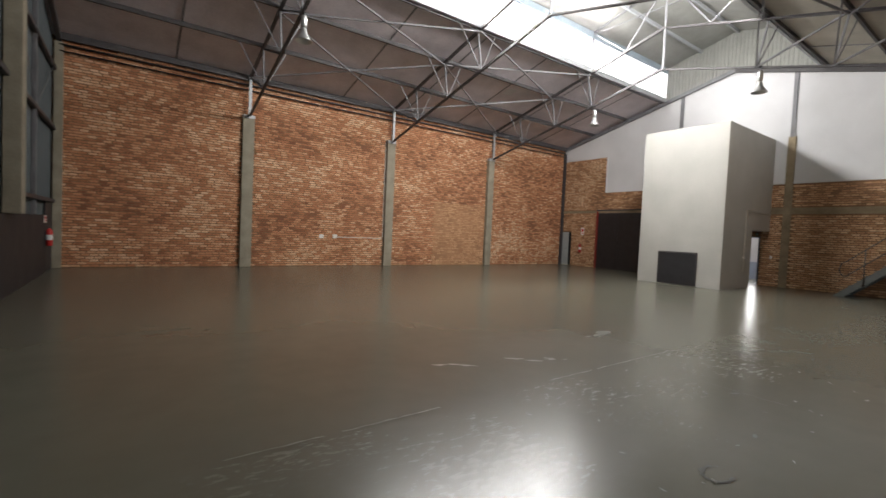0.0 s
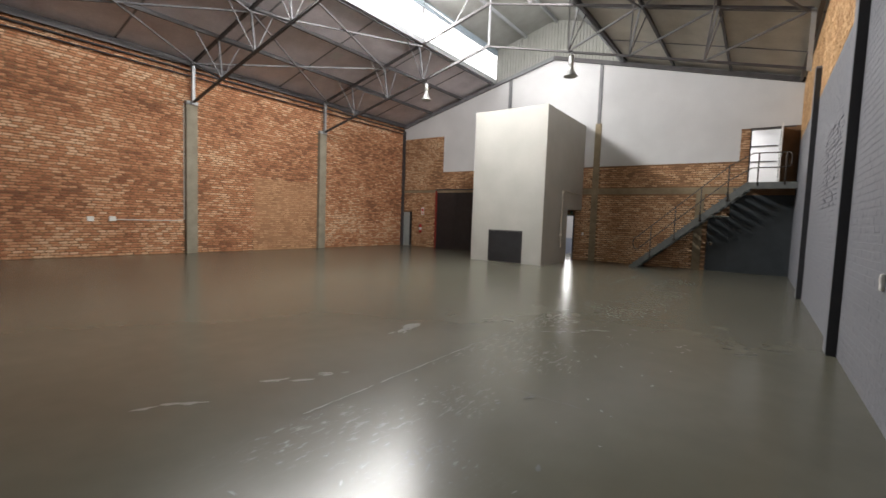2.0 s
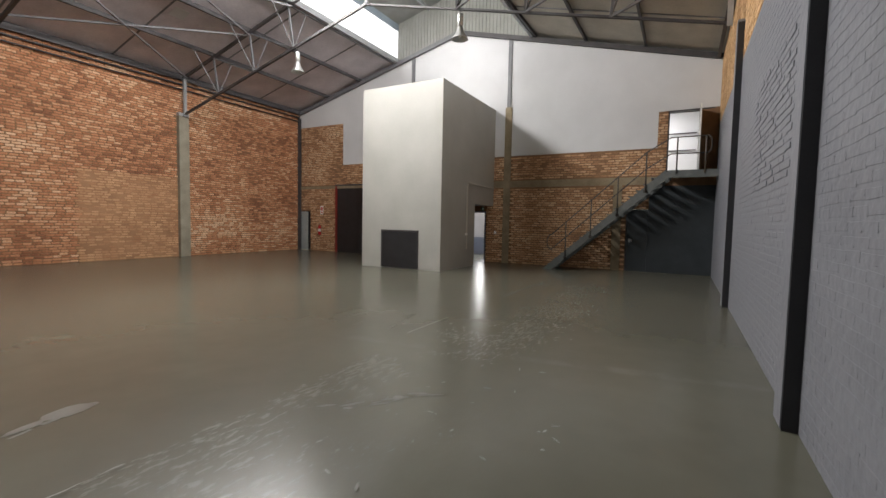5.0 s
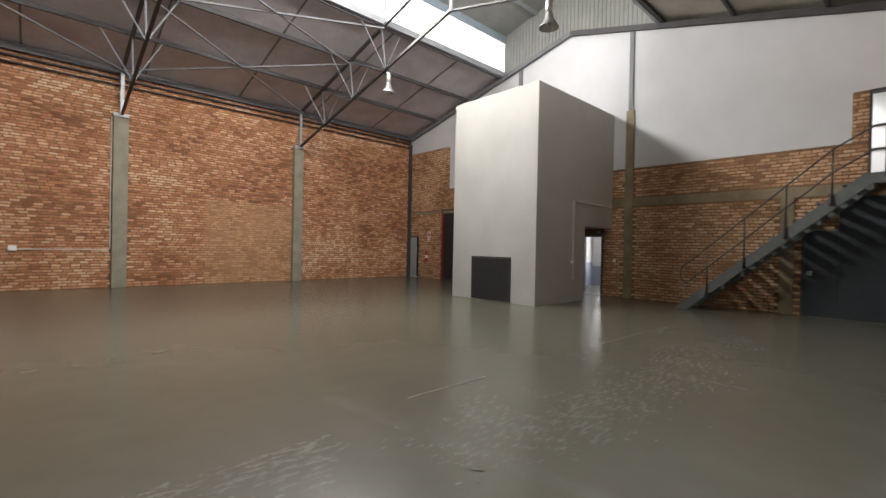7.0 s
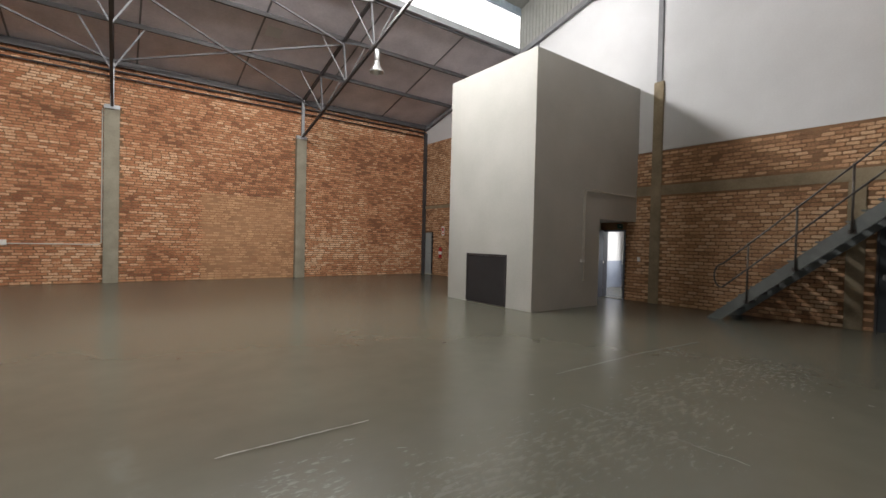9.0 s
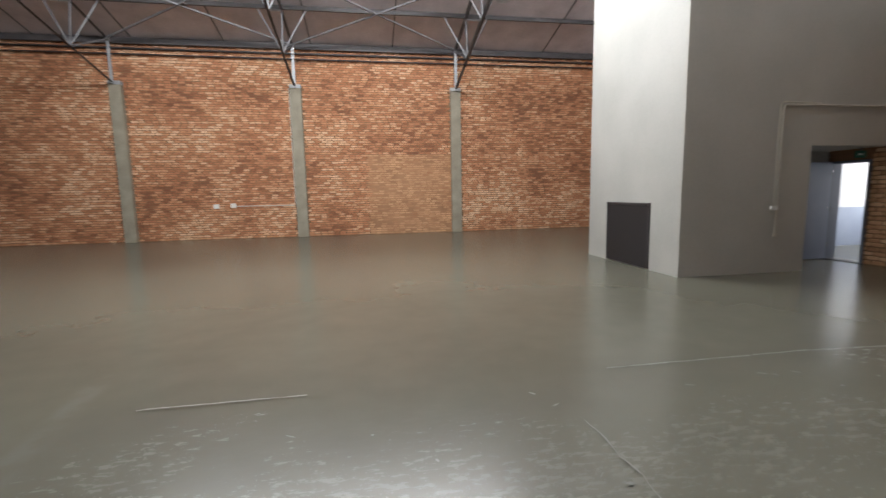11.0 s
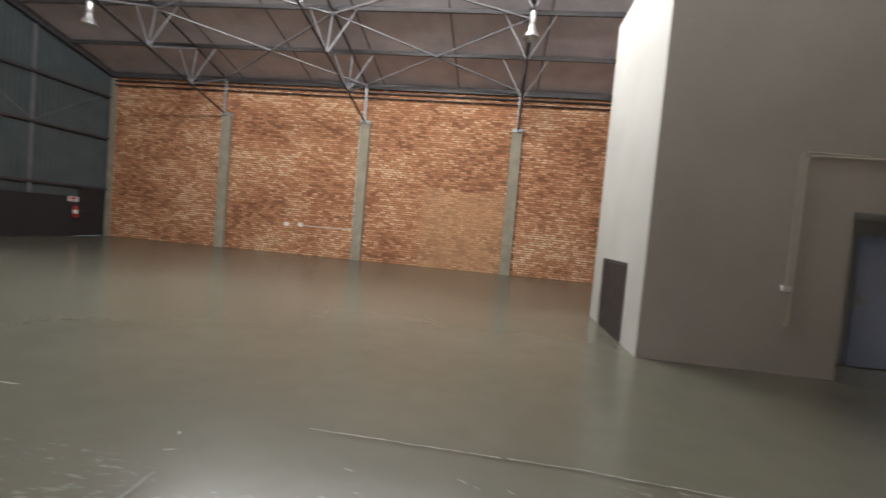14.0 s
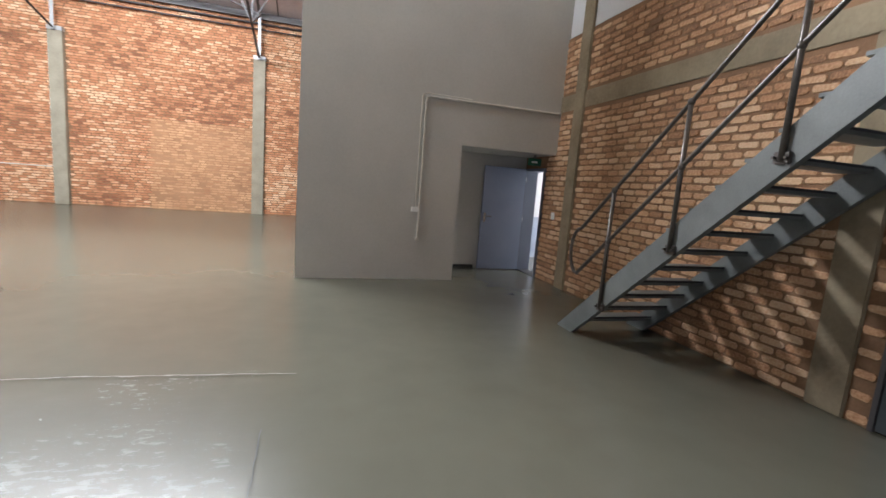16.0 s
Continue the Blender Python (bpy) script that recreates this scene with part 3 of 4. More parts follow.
part("end_cap", box((19.76, BY0 - 0.035, 0.66), (19.82, BY0, 0.71), 0.005), CONDUIT, cd)

# open office door against the recess, doorway through the east wall
door = thing("office_door", "blue-grey flush door standing open in a recess", "door", "", (XE - 0.03, RY - 0.1, 0.015))
part("leaf", box((-0.88, -0.02, 0), (0, 0.022, 2.02), 0.004), DOORBLUE, door)
hd = part("handle_plate", box((-0.835, -0.034, 0.93), (-0.79, -0.02, 1.11), 0.006), CHROME, door, "satin chrome plate")
part("lever", tube([(-0.81, -0.03, 1.05), (-0.81, -0.075, 1.05), (-0.79, -0.08, 1.05), (-0.69, -0.08, 1.045)], 0.009, 8), CHROME, door, "satin chrome lever")
for z in (0.25, 1.0, 1.75):
    part("hinge", tube([(0.0, -0.03, z), (0.0, -0.03, z + 0.1)], 0.009, 8), CHROME, door)
fr = thing("door_frame", "blue-grey steel door frame in the brick wall", "door frame", "", (XE, 0, 0), "structure")
part("jamb", box((-0.02, 7.92, 0), (0.24, 8.0, 2.04), 0.004), FRAMEBLUE, fr)
part("jamb", box((-0.02, 7.2, 0), (0.24, 7.25, 2.04), 0.004), FRAMEBLUE, fr)
part("head", box((-0.02, 7.25, 1.99), (0.24, 7.92, 2.04), 0.004), FRAMEBLUE, fr)
part("threshold", box((-0.01, 7.25, 0.0), (0.24, 7.92, 0.012)), STEEL_DARK, fr)
structure("baseboard", box((RX, RY - 0.014, 0), (XE - 0.95, RY - 0.001, 0.07), 0.003), DADO, "dark skirting along the recess wall", "trim")
sg = thing("exit_sign", "small dark green sign hung under the recess lintel", "sign", "", (21.98, 7.25, 2.13))
part("board", box((-0.13, -0.008, -0.06), (0.13, 0.008, 0.07), 0.002), GREEN, sg)
part("mark", box((-0.07, -0.011, -0.015), (0.05, -0.008, 0.02)), WHITE, sg)
part("bracket", box((-0.02, -0.005, 0.07), (0.02, 0.005, 0.132)), STEEL, sg)
sw = thing("light_switch", "white light switch on the brick wall", "switch", "", (XE, 6.78, 1.2))
part("plate", box((-0.022, -0.04, -0.06), (0.012, 0.04, 0.06), 0.004), WHITE, sw)
part("rocker", box((-0.028, -0.015, -0.02), (-0.02, 0.015, 0.02), 0.002), WHITE, sw)

# lobby beyond the doorway
def room(tag, x0, x1, y0, y1, z0, z1, wallmat, win):
    t = 0.1
    structure("floor_" + tag, box((x0, y0, z0 - 0.1), (x1, y1, z0 - 0.004)), FLOOR, "grey screed floor of a small room", "floor")
    structure("ceiling_" + tag, box((x0, y0, z1), (x1, y1, z1 + t)), PLASTER, "white ceiling of a small room", "ceiling")
    structure("wall_" + tag + "_north", box((x0, y1, z0), (x1, y1 + t, z1)), wallmat, "white painted room wall", "wall")
    structure("wall_" + tag + "_south", box((x0, y0 - t, z0), (x1, y0, z1)), wallmat, "white painted room wall", "wall")
    structure("wall_" + tag + "_east", box((x1, y0 - t, z0), (x1 + t, y1 + t, z1)), wallmat, "white painted room wall", "wall")


room("office", XE + 0.25, 26.0, 6.0, 9.6, 0, 2.7, PLASTER, None)
structure("dado_office", box((XE + 0.25, 9.585, 0), (26.0, 9.597, 1.0)), SKIRT, "pale blue-grey painted dado", "trim")
structure("dado_office", box((25.985, 6.0, 0), (25.997, 9.58, 0.85)), SKIRT, "pale blue-grey painted dado", "trim")
room("upper", XE + 0.25, 25.4, YS + 0.05, 3.0, 3.3, 6.2, PLASTER, None)

# north-east corner: doorway, dark opening, signs, extinguisher
d2 = thing("corner_door", "grey door standing ajar in a dark doorway", "door", "", (XE + 0.05, 16.93, 0.01))
part("leaf", box((0.0, 0.2, 0), (0.04, 0.66, 1.97), 0.004), DOORPALE, d2)
part("handle", tube([(-0.01, 0.26, 1.0), (-0.05, 0.26, 1.0), (-0.05, 0.35, 1.0)], 0.009, 8), CHROME, d2)
structure("doorway_back", box((XE + 0.24, 16.85, 0), (XE + 0.3, YN, 2.1)), DADO, "dark lining of the corner doorway", "wall")
# black panels fill the dark opening
dk = thing("sliding_door", "matt black panels filling the dark opening in the brick wall", "door", "", (XE, 0, 0))
for i in range(4):
    y = 10.05 + i * 1.26
    part("panel", box((-0.02, y, 0.002), (0.04, y + 1.25, 3.22), 0.006), BLACK, dk)
part("jamb", box((-0.05, 15.1, 0), (0.06, 15.2, 3.22), 0.005), REDDULL, dk, "dull red painted jamb")
# unseen backing, added to stop sky light leaking in behind the panels
part("backing", box((0.045, 10.05, 0.0), (0.23, 15.2, 3.235)), DADO, dk)
part("header", box((-0.06, 10.05, 3.225), (-0.032, 15.2, 3.3), 0.004), STEEL_DARK, dk)


def extinguisher(at, face):
    """A dry-powder extinguisher on its bracket; face is the wall's outward way along x."""
    e = thing("fire_extinguisher", "red fire extinguisher hung on the wall", "fire extinguisher", "fire extinguishers", at)
    part("bracket", box((-0.09 * face, -0.03, 0.1), (-0.075 * face, 0.03, 0.4)), STEEL_DARK, e)
    part("cylinder", lathe([(0.0, 0), (0.06, 0.0), (0.075, 0.02), (0.075, 0.38), (0.06, 0.44), (0.025, 0.47), (0.02, 0.5), (0.0, 0.5)], 20), RED, e, "", True)
    part("label_band", lathe([(0.0755, 0.16), (0.0765, 0.165), (0.0765, 0.3), (0.0755, 0.305)], 20), WHITE, e, "white label band", True)
    part("valve", box((-0.02, -0.02, 0.49), (0.02, 0.02, 0.54), 0.004), CHROME, e)
    part("lever", beam((0, -0.02, 0.545), (0, 0.1, 0.58), 0.02, 0.012), STEEL_DARK, e)
    part("hose", tube([(0, 0.02, 0.52), (0.0, 0.09, 0.5), (0.0, 0.105, 0.38), (0.0, 0.1, 0.15)], 0.01, 8), BLACK, e)
    return e


def sign(name, at, face, w, h, base, inner, label):
    s = thing(name, label, "sign", "", at)
    part("plate", box((-0.004, -w / 2, -h / 2), (0.004, w / 2, h / 2), 0.002), base, s)
    part("symbol", box((0.004 * face, -w * 0.32, -h * 0.05), (0.007 * face, w * 0.32, h * 0.35)), inner, s)
    part("bar", box((0.004 * face, -w * 0.3, -h * 0.35), (0.007 * face, w * 0.3, -h * 0.2)), inner, s)
    return s


extinguisher((XE - 0.1, 16.17, 0.82), -1)
sign("fire_sign", (XE - 0.016, 16.1, 2.05), -1, 0.2, 0.42, WHITE, RED, "white and red fire sign on the brick wall")
extinguisher((XW + 0.09, 16.14, 0.75), 1)
sign("fire_sign", (XW + 0.01, 16.1, 1.49), 1, 0.42, 0.2, WHITE, RED, "white and red fire sign on the dark wall")
sign("wall_sign", (XW + 0.06, 8.62, 4.0), 1, 0.5, 0.46, CREAM, REDDULL, "cream sign with red print on the metal cladding")
d3 = thing("corner_exit_door", "dark closed door beside the charcoal wall", "door", "", (XW - 0.02, 16.6, 0.01))
part("leaf", box((-0.04, -0.285, 0), (0.0, 0.95, 1.97), 0.004), BLACK, d3)
part("handle", tube([(0.0, -0.2, 1.0), (0.05, -0.2, 1.0), (0.05, -0.08, 1.0)], 0.009, 8), CHROME, d3)

# north wall services
pipes = [(6.72, 0.032), (6.53, 0.026)]
for z, r in pipes:
    p = thing("service_pipe", "long dark pipe along the top of the brick wall", "pipe", "service pipes", (0, YN - 0.1, z))
    part("pipe", tube([(XW + 0.1, 0, 0), (XE - 0.1, 0, 0)], r, 10), STEEL_DARK, p, "", True)
    for x in (-0.5, 1.2, 7.1, 13.1, 19.2):
        part("hanger", box((x - 0.015, 0, -0.03), (x + 0.015, 0.12, 0.03)), STEEL, p)
s1 = thing("socket_box", "white wall socket box on the brick wall", "socket", "wall sockets", (7.1, YN - 0.03, 1.22))
part("body", box((-0.09, -0.03, -0.07), (0.09, 0.03, 0.09), 0.008), WHITE, s1)
part("cover", box((-0.075, -0.036, -0.055), (0.075, -0.03, 0.075), 0.003), WHITE, s1)
copy_thing(s1, pose(7.69, YN - 0.03, 1.24))
c2 = thing("conduit", "cream conduit along the brick wall and up the column", "conduit", "", (0, YN - 0.03, 0))
part("pipe", tube([(7.75, 0, 1.22), (9.86, 0, 1.22), (9.92, 0, 1.28), (9.92, 0, 5.5)], 0.018, 8), CONDUIT, c2)
sx = thing("light_switch", "white switch on the grey painted wall", "switch", "", (7.78, YS, 1.21))
part("plate", box((-0.036, -0.005, -0.075), (0.036, 0.028, 0.075), 0.006), WHITE, sx)
part("rocker", box((-0.02, 0.026, -0.01), (0.02, 0.034, 0.05), 0.003), WHITE, sx)


# ---------------------------------------------------------------- high-bay lamps
def high_bay(at, label):
    y = at[1]
    lamp = thing("high_bay_lamp", label, "lamp", "high bay lamps", at)
    part("hook", tube([(0, 0, 0.62), (0, 0, chord_z(y) - at[2])], 0.012, 8), STEEL_DARK, lamp)
    part("gear_box", lathe([(0.0, 0.64), (0.06, 0.64), (0.075, 0.6), (0.075, 0.36), (0.05, 0.33), (0.0, 0.33)], 18), ALU, lamp, "", True)
    part("shade", lathe([(0.05, 0.34), (0.075, 0.3), (0.09, 0.2), (0.15, 0.1), (0.21, 0.02), (0.215, 0.0), (0.205, 0.004), (0.145, 0.09), (0.085, 0.19), (0.045, 0.32)], 28), ALU, lamp, "spun metal bell shade", True)
    part("bulb", lathe([(0.0, 0.05), (0.035, 0.06), (0.05, 0.1), (0.04, 0.17), (0.025, 0.3), (0.0, 0.31)], 14), WHITE, lamp, "", True)


for x, y in ((16.17, 11.32), (16.17, 5.48), (4.17, 11.35)):
    high_bay((x, y, 6.3), "unlit bell-shaped metal high-bay lamp under a truss")

# ---------------------------------------------------------------- steel stair
SX0, SX1, SY, LZ, LY = 21.1, 22.12, 4.36, 3.3, 0.75
stair = thing("steel_stair", "grey painted open-tread steel stair with pipe handrail", "staircase", "", (0, 0, 0))
N = 17
slope = LZ / (SY - LY)
for x in (SX0, SX1):
    w = 0.03
    bm = prism_x([(SY + 0.14, 0.0), (SY - 0.16, 0.0), (LY - 0.08, LZ - 0.24), (LY - 0.08, LZ), (LY + 0.0, LZ + 0.02)], x - w, x + w)
    part("stringer", bm, STAIR, stair)
go, rise = (SY - LY) / N, LZ / N
for i in range(1, N):
    y, z = SY - go * i, rise * i
    part("tread", box((SX0 + 0.03, y - 0.06, z - 0.03), (SX1 - 0.03, y + 0.19, z), 0.004), STAIR, stair)
    part("tread_lip", box((SX0 + 0.03, y - 0.06, z - 0.001), (SX1 - 0.03, y - 0.05, z + 0.02)), TREAD, stair)
part("landing", box((SX0 - 0.03, YS - 0.02, LZ - 0.03), (XE - 0.01, LY, LZ), 0.004), TREAD, stair)
part("landing_fascia", box((SX0 - 0.035, YS - 0.02, LZ - 0.22), (SX0 + 0.02, LY - 0.08, LZ + 0.01), 0.004), STAIR, stair)
part("landing_joist", box((SX0 + 0.02, LY - 0.15, LZ - 0.2), (XE - 0.02, LY - 0.1, LZ - 0.032), 0.004), STAIR, stair)


def on_stringer(y):
    return (SY - y) * slope


HX = SX0 - 0.05
POSTS = (3.72, 2.91, 2.1, 1.29)
for y in POSTS:
    z = on_stringer(y)
    part("baluster", tube([(HX, y, z - 0.16), (HX, y, z + 1.08)], 0.021, 12), RAIL, stair, "", True)
    part("foot_plate", box((HX - 0.004, y - 0.055, z - 0.18), (HX + 0.03, y + 0.055, z - 0.1), 0.006), RAIL, stair)
    for d in (-0.04, 0.04):
        part("bolt", tube([(HX - 0.03, y + d, z - 0.14), (HX, y + d, z - 0.14)], 0.011, 6), RAIL, stair)
    for hgt in (0.56, 1.08):
        part("joint_ball", lathe([(0.0, -0.032), (0.022, -0.025), (0.032, 0.0), (0.022, 0.025), (0.0, 0.032)], 12, (HX, y, z + hgt)), RAIL, stair, "", True)
for y in (0.45, -0.3):
    part("baluster", tube([(HX, y, LZ - 0.1), (HX, y, LZ + 1.0)], 0.021, 12), RAIL, stair, "", True)
yb = 4.2
zt, zm = on_stringer(yb) + 1.08, on_stringer(yb) + 0.56
arc = [(HX, yb, zt)]
for k in range(1, 8):
    a = math.pi * k / 8
    arc.append((HX, yb + 0.16 * math.sin(a), (zt + zm) / 2 + (zt - zm) / 2 * math.cos(a)))
arc.append((HX, yb, zm))
end = (HX, 0.62, LZ + 1.0)
part("handrail", tube([(HX, -0.35, LZ + 1.0), end, (HX, POSTS[-1], on_stringer(POSTS[-1]) + 1.08)] + arc + [(HX, POSTS[-1], on_stringer(POSTS[-1]) + 0.56), (HX, 0.62, LZ + 0.5), (HX, -0.35, LZ + 0.5), (HX, -0.43, LZ + 0.57), (HX, -0.45, LZ + 0.75), (HX, -0.43, LZ + 0.93), (HX, -0.35, LZ + 1.0)], 0.019, 12), RAIL, stair, "", True)

# upper doorway and its open leaf
uf = thing("upper_door_frame", "dark frame of the doorway at the stair head", "door frame", "", (XE, 0, LZ), "structure")
part("head", box((-0.01, YS + 0.12, 2.03), (0.24, 0.78, 2.08), 0.004), STEEL_DARK, uf)
part("jamb", box((-0.01, 0.74, 0), (0.24, 0.78, 2.03), 0.004), STEEL_DARK, uf)
ud = thing("upper_door", "dark door standing open at the stair head", "door", "", (XE, -0.1, LZ + 0.01))
part("leaf", box((-0.82, -0.05, 0), (-0.0, -0.01, 2.02), 0.004), DARKDOOR, ud)
part("edge", box((-0.832, -0.052, 0), (-0.821, -0.008, 2.02)), WHITE, ud, "pale worn leaf edge")
part("handle", tube([(-0.74, -0.01, 1.0), (-0.74, 0.05, 1.0), (-0.64, 0.05, 1.0)], 0.009, 8), CHROME, ud)
structure("upper_door_reveal", box((XE, YS - 0.01, LZ), (XE + 0.24, -0.16, 5.38)), MORTAR, "brick reveal beside the upper doorway", "wall")
ww = thing("window_upper_room", "bright window with two dark cross bars", "window", "", (25.38, 1.0, 4.9))
for z in (-0.35, 0.3):
    part("bar", box((-0.03, -1.1, z - 0.02), (0.0, 1.1, z + 0.02)), STEEL_DARK, ww)

# dark doors under the stair
us = thing("store_door", "dark green-grey double door under the stair", "door", "", (XE, 0, 0))
part("frame", box((-0.012, 1.9, 0), (0.2, 1.938, 2.14), 0.004), STEEL_DARK, us)
part("leaf", box((0.0, 1.25, 0.015), (0.05, 1.895, 2.13), 0.004), DARKDOOR, us)
part("leaf", box((0.0, YS - 0.02, 0.015), (0.05, 1.246, 2.93), 0.004), DARKDOOR, us)
part("backing", box((0.06, YS - 0.02, 0.0), (0.2, 1.24, 2.95)), DARKDOOR, us)
part("backing", box((0.06, 1.245, 0.0), (0.2, 1.895, 2.14)), DARKDOOR, us)
part("lock", box((-0.03, 1.72, 1.02), (0.0, 1.84, 1.14), 0.01), CHROME, us, "satin metal lock case")

# ---------------------------------------------------------------- floor marks
FLINE = mat("pale_joint_filler", (0.17, 0.165, 0.145), (0.35, 0.35, 0.315), 0.6, 0, 6, 60, 0.1)
FPATCH = mat("pale_screed_patch", (0.14, 0.135, 0.115), (0.225, 0.22, 0.195), 0.35, 0, 4, 40, 0.1)
FDARK = mat("dark_joint", (0.06, 0.06, 0.055), (0.12, 0.12, 0.11), 0.6, 0, 6, 60, 0.1)
rng = random.Random(5)


def ribbon(pts, w, z, jit):
    """A thin ragged strip on the floor."""
    bm, prev = bmesh.new(), None
    for i, (x, y) in enumerate(pts):
        x2, y2 = pts[min(i + 1, len(pts) - 1)]
        x1, y1 = pts[max(i - 1, 0)]
        d = Vector((x2 - x1, y2 - y1)).normalized()
        k = w * (0.3 + jit * rng.random())
        a = bm.verts.new((x - d.y * k, y + d.x * k, z))
        b = bm.verts.new((x + d.y * k, y - d.x * k, z))
        if prev:
            bm.faces.new((prev[0], prev[1], b, a))
        prev = (a, b)
    for f in bm.faces:
        f.normal_update()
        if f.normal.z < 0:
            f.normal_flip()
    return bm


def floor_mark(name, bm, material, label):
    me = bpy.data.meshes.new(name)
    bm.to_mesh(me)
    bm.free()
    me.materials.append(material)
    tagged(new(name, me), label, "floor mark", "floor marks", "structure")


for a, b in ((1.2, 1.9), (2.05, 3.0), (4.5, 5.3), (5.4, 7.2), (10.9, 12.1), (14.6, 16.0), (16.05, 18.05)):
    n = int((b - a) / 0.06)
    floor_mark("floor_joint", ribbon([(a + (b - a) * i / n, float(np.interp(a + (b - a) * i / n, (1, 7, 11, 16.5, 18), (3.12, 3.2, 3.52, 3.5, 3.39))) + rng.uniform(-0.006, 0.006)) for i in range(n + 1)], 0.007, 0.012, 0.9), FLINE, "pale chipped construction joint in the floor")
floor_mark("floor_joint", ribbon([(17.87 + rng.uniform(-0.006, 0.006), 0.5 + i * 0.06) for i in range(36)], 0.005, 0.012, 0.8), FDARK, "thin dark cross joint in the floor")
floor_mark("floor_joint", ribbon([(6.12 + rng.uniform(-0.012, 0.012), 1.45 + i * 0.06) for i in range(14)], 0.005, 0.012, 0.8), FDARK, "thin dark cross joint in the floor")


floor_mark("floor_joint", ribbon([(14.0 + 0.01 * math.sin(i) + rng.uniform(-0.006, 0.006), 1.3 + i * 0.06) for i in range(25)], 0.006, 0.012, 0.9), FLINE, "pale chipped cross joint in the floor")


LAYER = [0.0014]


def blotch(cx, cy, rx, ry, turn, label, material, n=26):
    bm = bmesh.new()
    vs = []
    LAYER[0] += 0.00006
    for k in range(n):
        a = 2 * math.pi * k / n
        r = 0.7 + 0.45 * rng.random()
        u, v = rx * r * math.cos(a), ry * r * math.sin(a)
        vs.append(bm.verts.new((cx + u * math.cos(turn) - v * math.sin(turn), cy + u * math.sin(turn) + v * math.cos(turn), LAYER[0])))
    bm.faces.new(vs)
    floor_mark("floor_patch", bm, material, label)


for cx, cy, ln, wd, turn, cnt in ((7.2, 4.4, 0.3, 0.1, 0.1, 10), (3.95, 4.12, 0.3, 0.05, -0.6, 9), (5.1, 3.8, 0.45, 0.05, -0.5, 10), (8.9, 2.4, 0.5, 0.1, -0.7, 12)):
    for _ in range(cnt):
        a, b = rng.gauss(0, 0.5) * ln, rng.gauss(0, 0.5) * wd
        blotch(cx + a * math.cos(turn) - b * math.sin(turn), cy + a * math.sin(turn) + b * math.cos(turn), rng.uniform(0.03, 0.13), rng.uniform(0.01, 0.03), turn + rng.uniform(-0.3, 0.3), "pale ragged repair patch on the floor", FPATCH, 15)
blotch(7.4, 4.44, 0.2, 0.1, 0.1, "pale ragged repair patch on the floor", FPATCH, 13)
blotch(7.08, 4.36, 0.14, 0.05, 0.2, "pale ragged repair patch on the floor", FPATCH, 13)
for _ in range(40):
    a, d = rng.uniform(0, 6.28), rng.random() ** 0.7 * 0.24
    blotch(4.66 + d * math.cos(a), 2.02 + 0.7 * d * math.sin(a), rng.uniform(0.005, 0.018), rng.uniform(0.003, 0.008), rng.uniform(0, 3.1), "dark pitted spot in the worn floor", FDARK, 9)
floor_mark("floor_scar", ribbon([(4.05 + 0.13 * math.cos(0.5 + i * 0.2), 1.25 + 0.09 * math.sin(0.5 + i * 0.2)) for i in range(24)], 0.012, 0.0045, 1.4), FDARK, "dark curled gouge in the floor")
for x, y in ((5.75, 2.06), (6.05, 1.9), (9.6, 1.75), (5.0, 1.35), (10.4, 2.1)):
    blotch(x, y, rng.uniform(0.03, 0.06), rng.uniform(0.012, 0.025), rng.uniform(0, 3.1), "dark chip in the floor", FDARK, 9)
for _ in range(90):
    x, y = rng.uniform(0.5, 17.5), rng.uniform(0.9, 3.2)
    blotch(x, y, rng.uniform(0.006, 0.045), rng.uniform(0.004, 0.012), rng.uniform(0, 3.1), "small pale chip in the floor sealer", FPATCH, 9)

# ---------------------------------------------------------------- brickwork
BL, BH, JT, BED = 0.222, 0.069, 0.012, 0.017


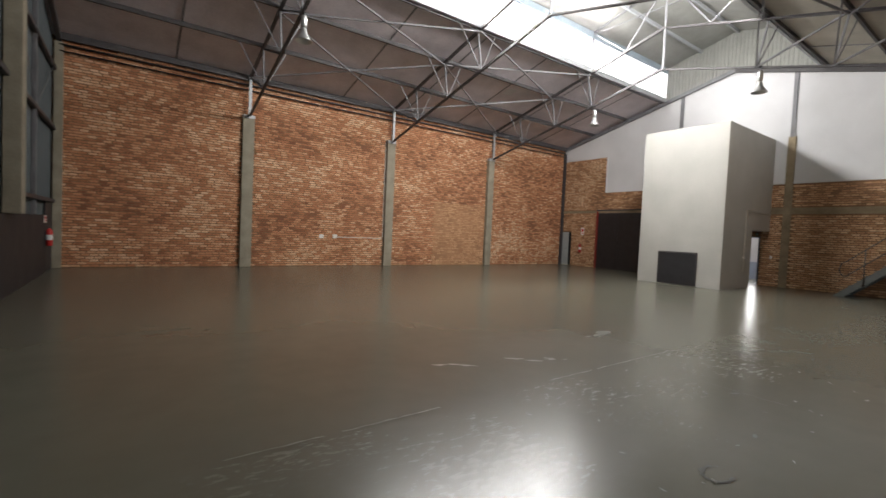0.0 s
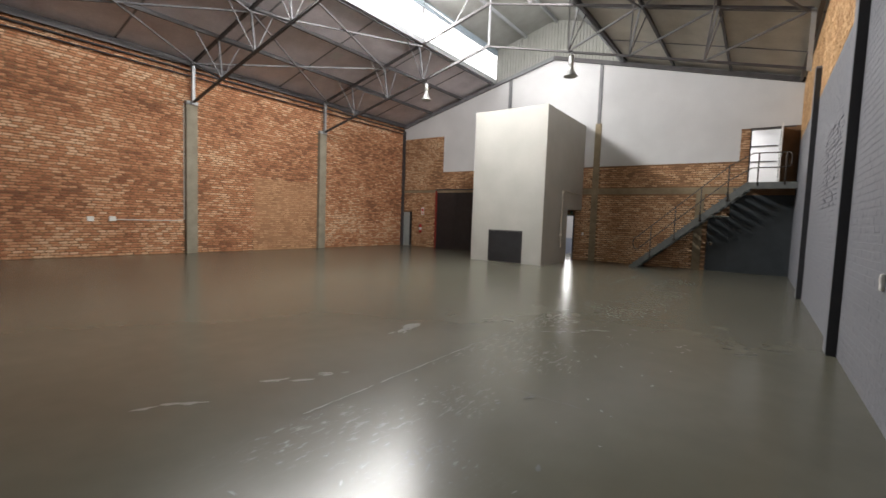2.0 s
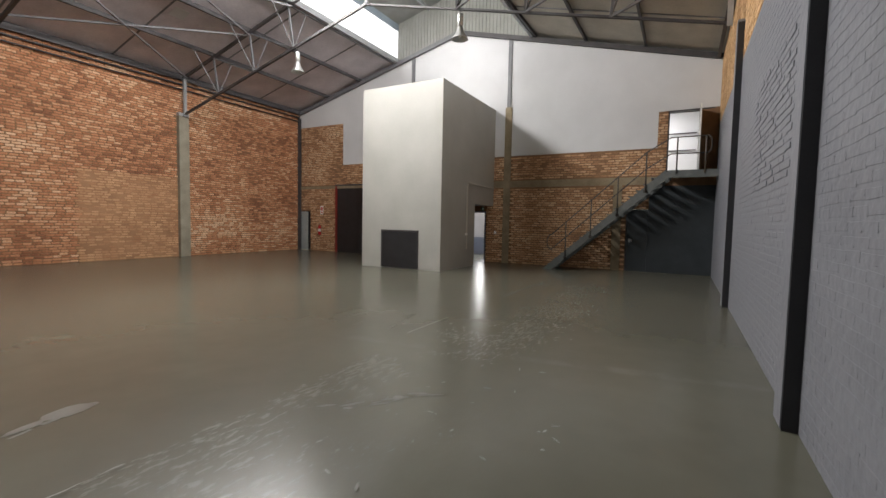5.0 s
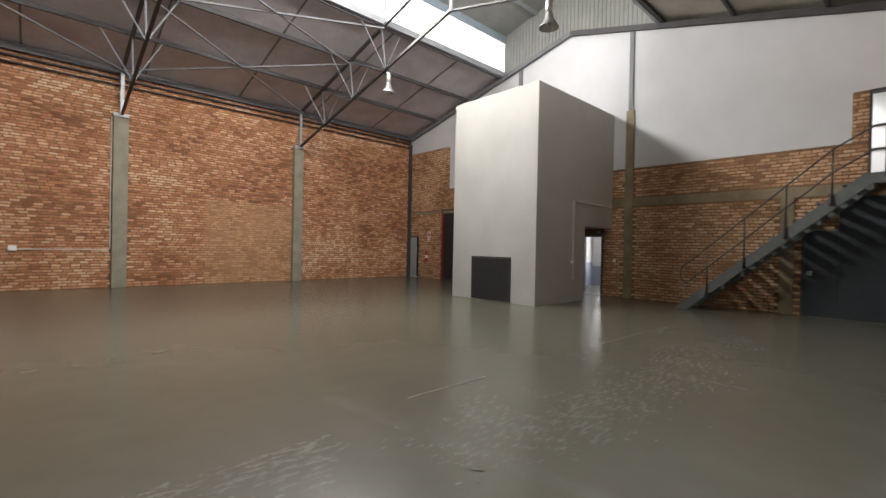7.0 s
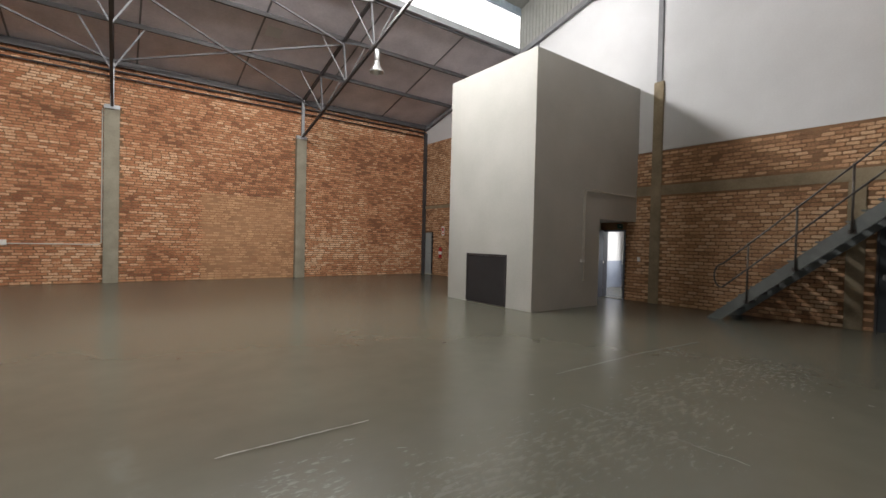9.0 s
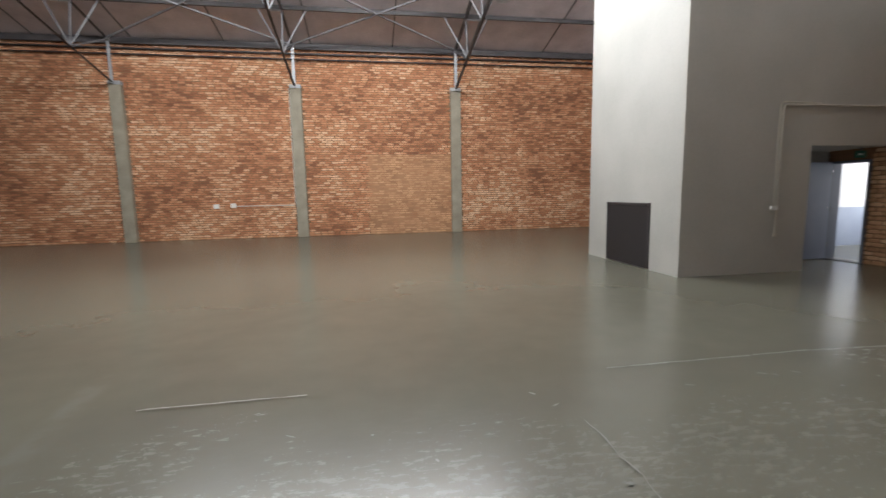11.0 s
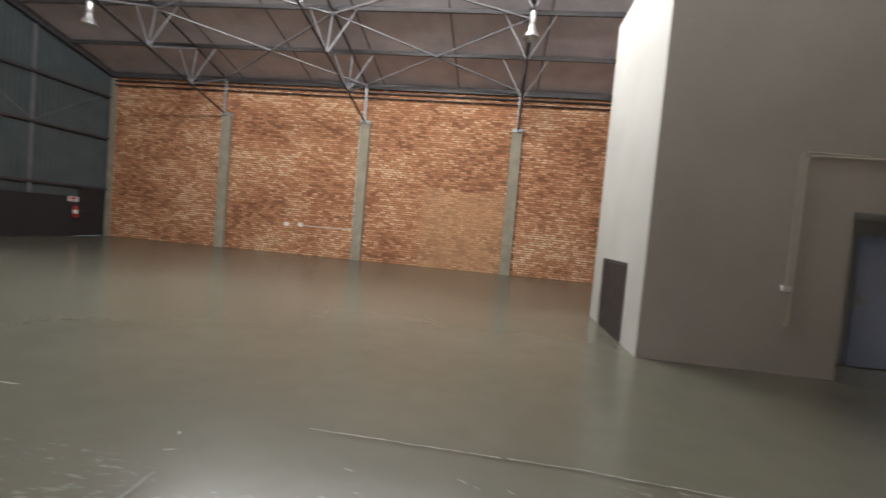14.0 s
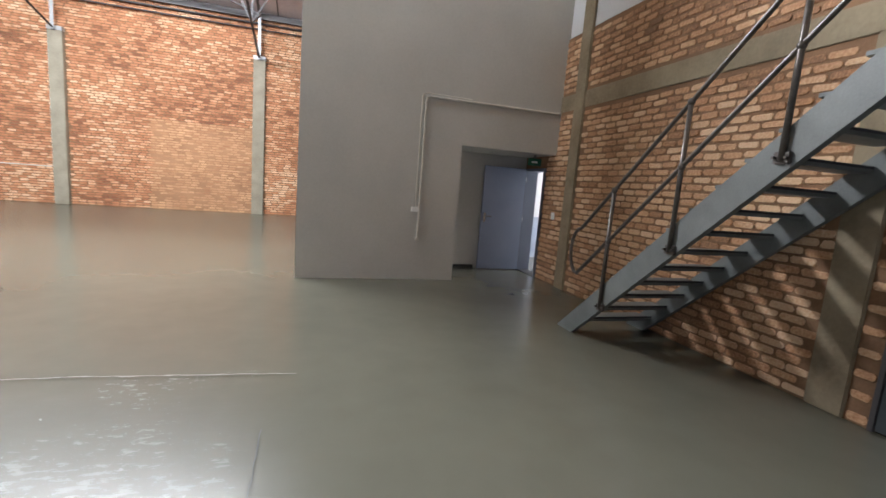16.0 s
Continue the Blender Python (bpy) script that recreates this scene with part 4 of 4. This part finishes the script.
def brick_wall(wall, origin, along, out, spans, heights, material, single, near=None, relief=0.012, seed=1, skip=(), alt=None, rough=None, smooth=False):
    """Courses of stretcher-bond bricks on one face. spans: (u0, u1); skip: openings (u0, u1, v0, v1); near: a stretch (u0, u1, v0, v1)
    whose bricks are objects of their own; alt: an area with its own material."""
    r = np.random.RandomState(seed)
    o, a, nrm = Vector(origin), Vector(along), Vector(out)
    up = Vector((0, 0, 1))
    sets = {"main": ([], []), "alt": ([], [])}
    kinds, singles = [], 0
    wild = np.array((0.1, 1, 0.1, 1, 0.1, 1, 0.1, 1)) if smooth else np.ones(8)

    def corners(w, h, proud, j):
        """A brick with knocked-off corners: its outline at the mortar and, drawn in a little, at the face."""
        c, w, k = (0.0015, w + JT / 2, 0.004) if smooth else (0.007, w, min(0.016, w / 3))
        rim = [(-w + k, -h), (w - k, -h), (w, -h + k), (w, h - k), (w - k, h), (-w + k, h), (-w, h - k), (-w, -h + k)]
        face = []
        for i, (u, v) in enumerate(rim):
            q = (0, 2, 2, 4, 4, 6, 6, 0)[i]
            face.append((u - math.copysign(c, u) + j[q], v - math.copysign(0.006, v) + j[q + 1], proud))
        return [(u, v, -0.008) for u, v in rim] + face

    F = [tuple(range(8, 16))] + [(i, (i + 1) % 8, (i + 1) % 8 + 8, i + 8) for i in range(8)]
    if near:
        for k in range(8):
            vs = [a * u + up * v + nrm * w for u, v, w in corners(BL / 2, BH / 2, relief * ((0.85 + 0.15 * r.rand()) if smooth else (0.6 + 0.5 * r.rand())), r.uniform(-0.006, 0.006, 8) * wild)]
            me = bpy.data.meshes.new("brick")
            me.from_pydata(vs, [], F)
            me.materials.append(single)
            kinds.append(me)
    v, course = heights[0] + BED + BH / 2, 0
    while v + BH / 2 < heights[1]:
        u = spans[0] - (BL + JT) * (0.5 * (course % 2) + 0.3 * r.rand())
        while u < spans[1]:
            u0, u1 = max(u, spans[0]), min(u + BL, spans[1])
            um = (u0 + u1) / 2
            if u1 - u0 > 0.04:
                free = True
                for s in skip:
                    if s[2] - BH / 2 < v < s[3] + BH / 2:
                        if u0 < s[1] and u1 > s[0]:
                            if um < s[0]:
                                u1 = min(u1, s[0])
                            elif um > s[1]:
                                u0 = max(u0, s[1])
                            else:
                                free = False
                            um = (u0 + u1) / 2
                            free = free and u1 - u0 > 0.04
                if free:
                    wob = r.uniform(-0.004, 0.004)
                    if near and near[0] < um < near[1] and near[2] < v < near[3] and abs(u1 - u0 - BL) < 0.01 and singles < 300:
                        b = new("brick", kinds[r.randint(8)])
                        b.location = o + a * um + up * (v + wob)
                        b.parent = wall
                        singles += 1
                    else:
                        inside = alt and alt[0] < um < alt[1] and alt[2] < v < alt[3]
                        vs, fs = sets["alt" if inside else "main"]
                        k = len(vs)
                        for du, dv, dw in corners((u1 - u0) / 2, BH / 2, relief * ((0.85 + 0.15 * r.rand()) if smooth else (0.1 if r.rand() < 0.07 else 0.45 + 0.75 * r.rand())) + (0.009 * r.rand() if rough and rough[0] < um < rough[1] and rough[2] < v < rough[3] else 0.0), r.uniform(-0.008, 0.008, 8) * wild):
                            vs.append(o + a * (um + du) + up * (v + wob + dv) + nrm * dw)
                        fs.extend(tuple(k + i for i in f) for f in F)
            u += BL + JT + (0 if near else r.uniform(-0.012, 0.012))
        v += BH + BED
        course += 1
    for key, m in (("main", material), ("alt", BRICK_PALE)):
        vs, fs = sets[key]
        if fs:
            me = bpy.data.meshes.new("brickwork")
            me.from_pydata(vs, [], fs)
            me.materials.append(m)
            tagged(new("brickwork", me), kind="stuff").parent = wall


brick_wall(wall_north, (0, YN + 0.01, 0), (1, 0, 0), (0, -1, 0), (XW, XE), (0, 6.9), BRICK, BRICK_ONE, relief=0.02, seed=2, alt=(12.72, 15.97, 0, 3.08),
           skip=[(x - 0.2, x + 0.2, 0, 5.56) for x in TRUSS_X])
EA = ((XE + 0.012, 0, 0), (0, 1, 0), (-1, 0, 0))
brick_wall(wall_east, *EA, (0.78, 7.2), (0, 4.19), BRICK_EAST, BRICK_EAST_ONE, near=(3.0, 6.2, 0, 2.9), seed=3,
           skip=[(0.7, 1.25, 0, 2.98), (1.2, 1.95, 0, 2.15), (0.7, 7.3, 2.98, 3.24), (6.2, 6.48, 0, 4.3), (2.1, 2.39, 0, 2.98)])
brick_wall(wall_east, *EA, (0.78, 1.07), (4.19, 5.38), BRICK_EAST, BRICK_EAST_ONE, seed=4)
brick_wall(wall_east, *EA, (10.03, YN - 0.14), (0, 6.2), BRICK_EAST, BRICK_EAST_ONE, seed=5,
           skip=[(10.0, 15.2, 0, 3.24), (15.2, YN, 3.1, 3.24), (16.9, YN, 0, 2.0), (10.0, 14.75, 4.24, 6.3)])
SO = ((0, YS - 0.006, 0), (1, 0, 0), (0, 1, 0))
brick_wall(wall_south, *SO, (XW, XE), (0, PAINT_Z), GREY_PAINT, GREY_PAINT, near=(6.6, 9.6, 0.6, 2.6), relief=0.0048, smooth=True, seed=6, rough=(11.0, 13.6, 2.1, 3.5),
           skip=[(x - 0.16, x + 0.16, 0, 5.56) for x in TRUSS_X])
brick_wall(wall_south_upper, (0, YS - 0.008, 0), (1, 0, 0), (0, 1, 0), (XW, XE), (PAINT_Z, 6.9), BRICK_BUFF, BRICK_ONE, seed=7,
           skip=[(x - 0.16, x + 0.16, 0, 5.56) for x in TRUSS_X])
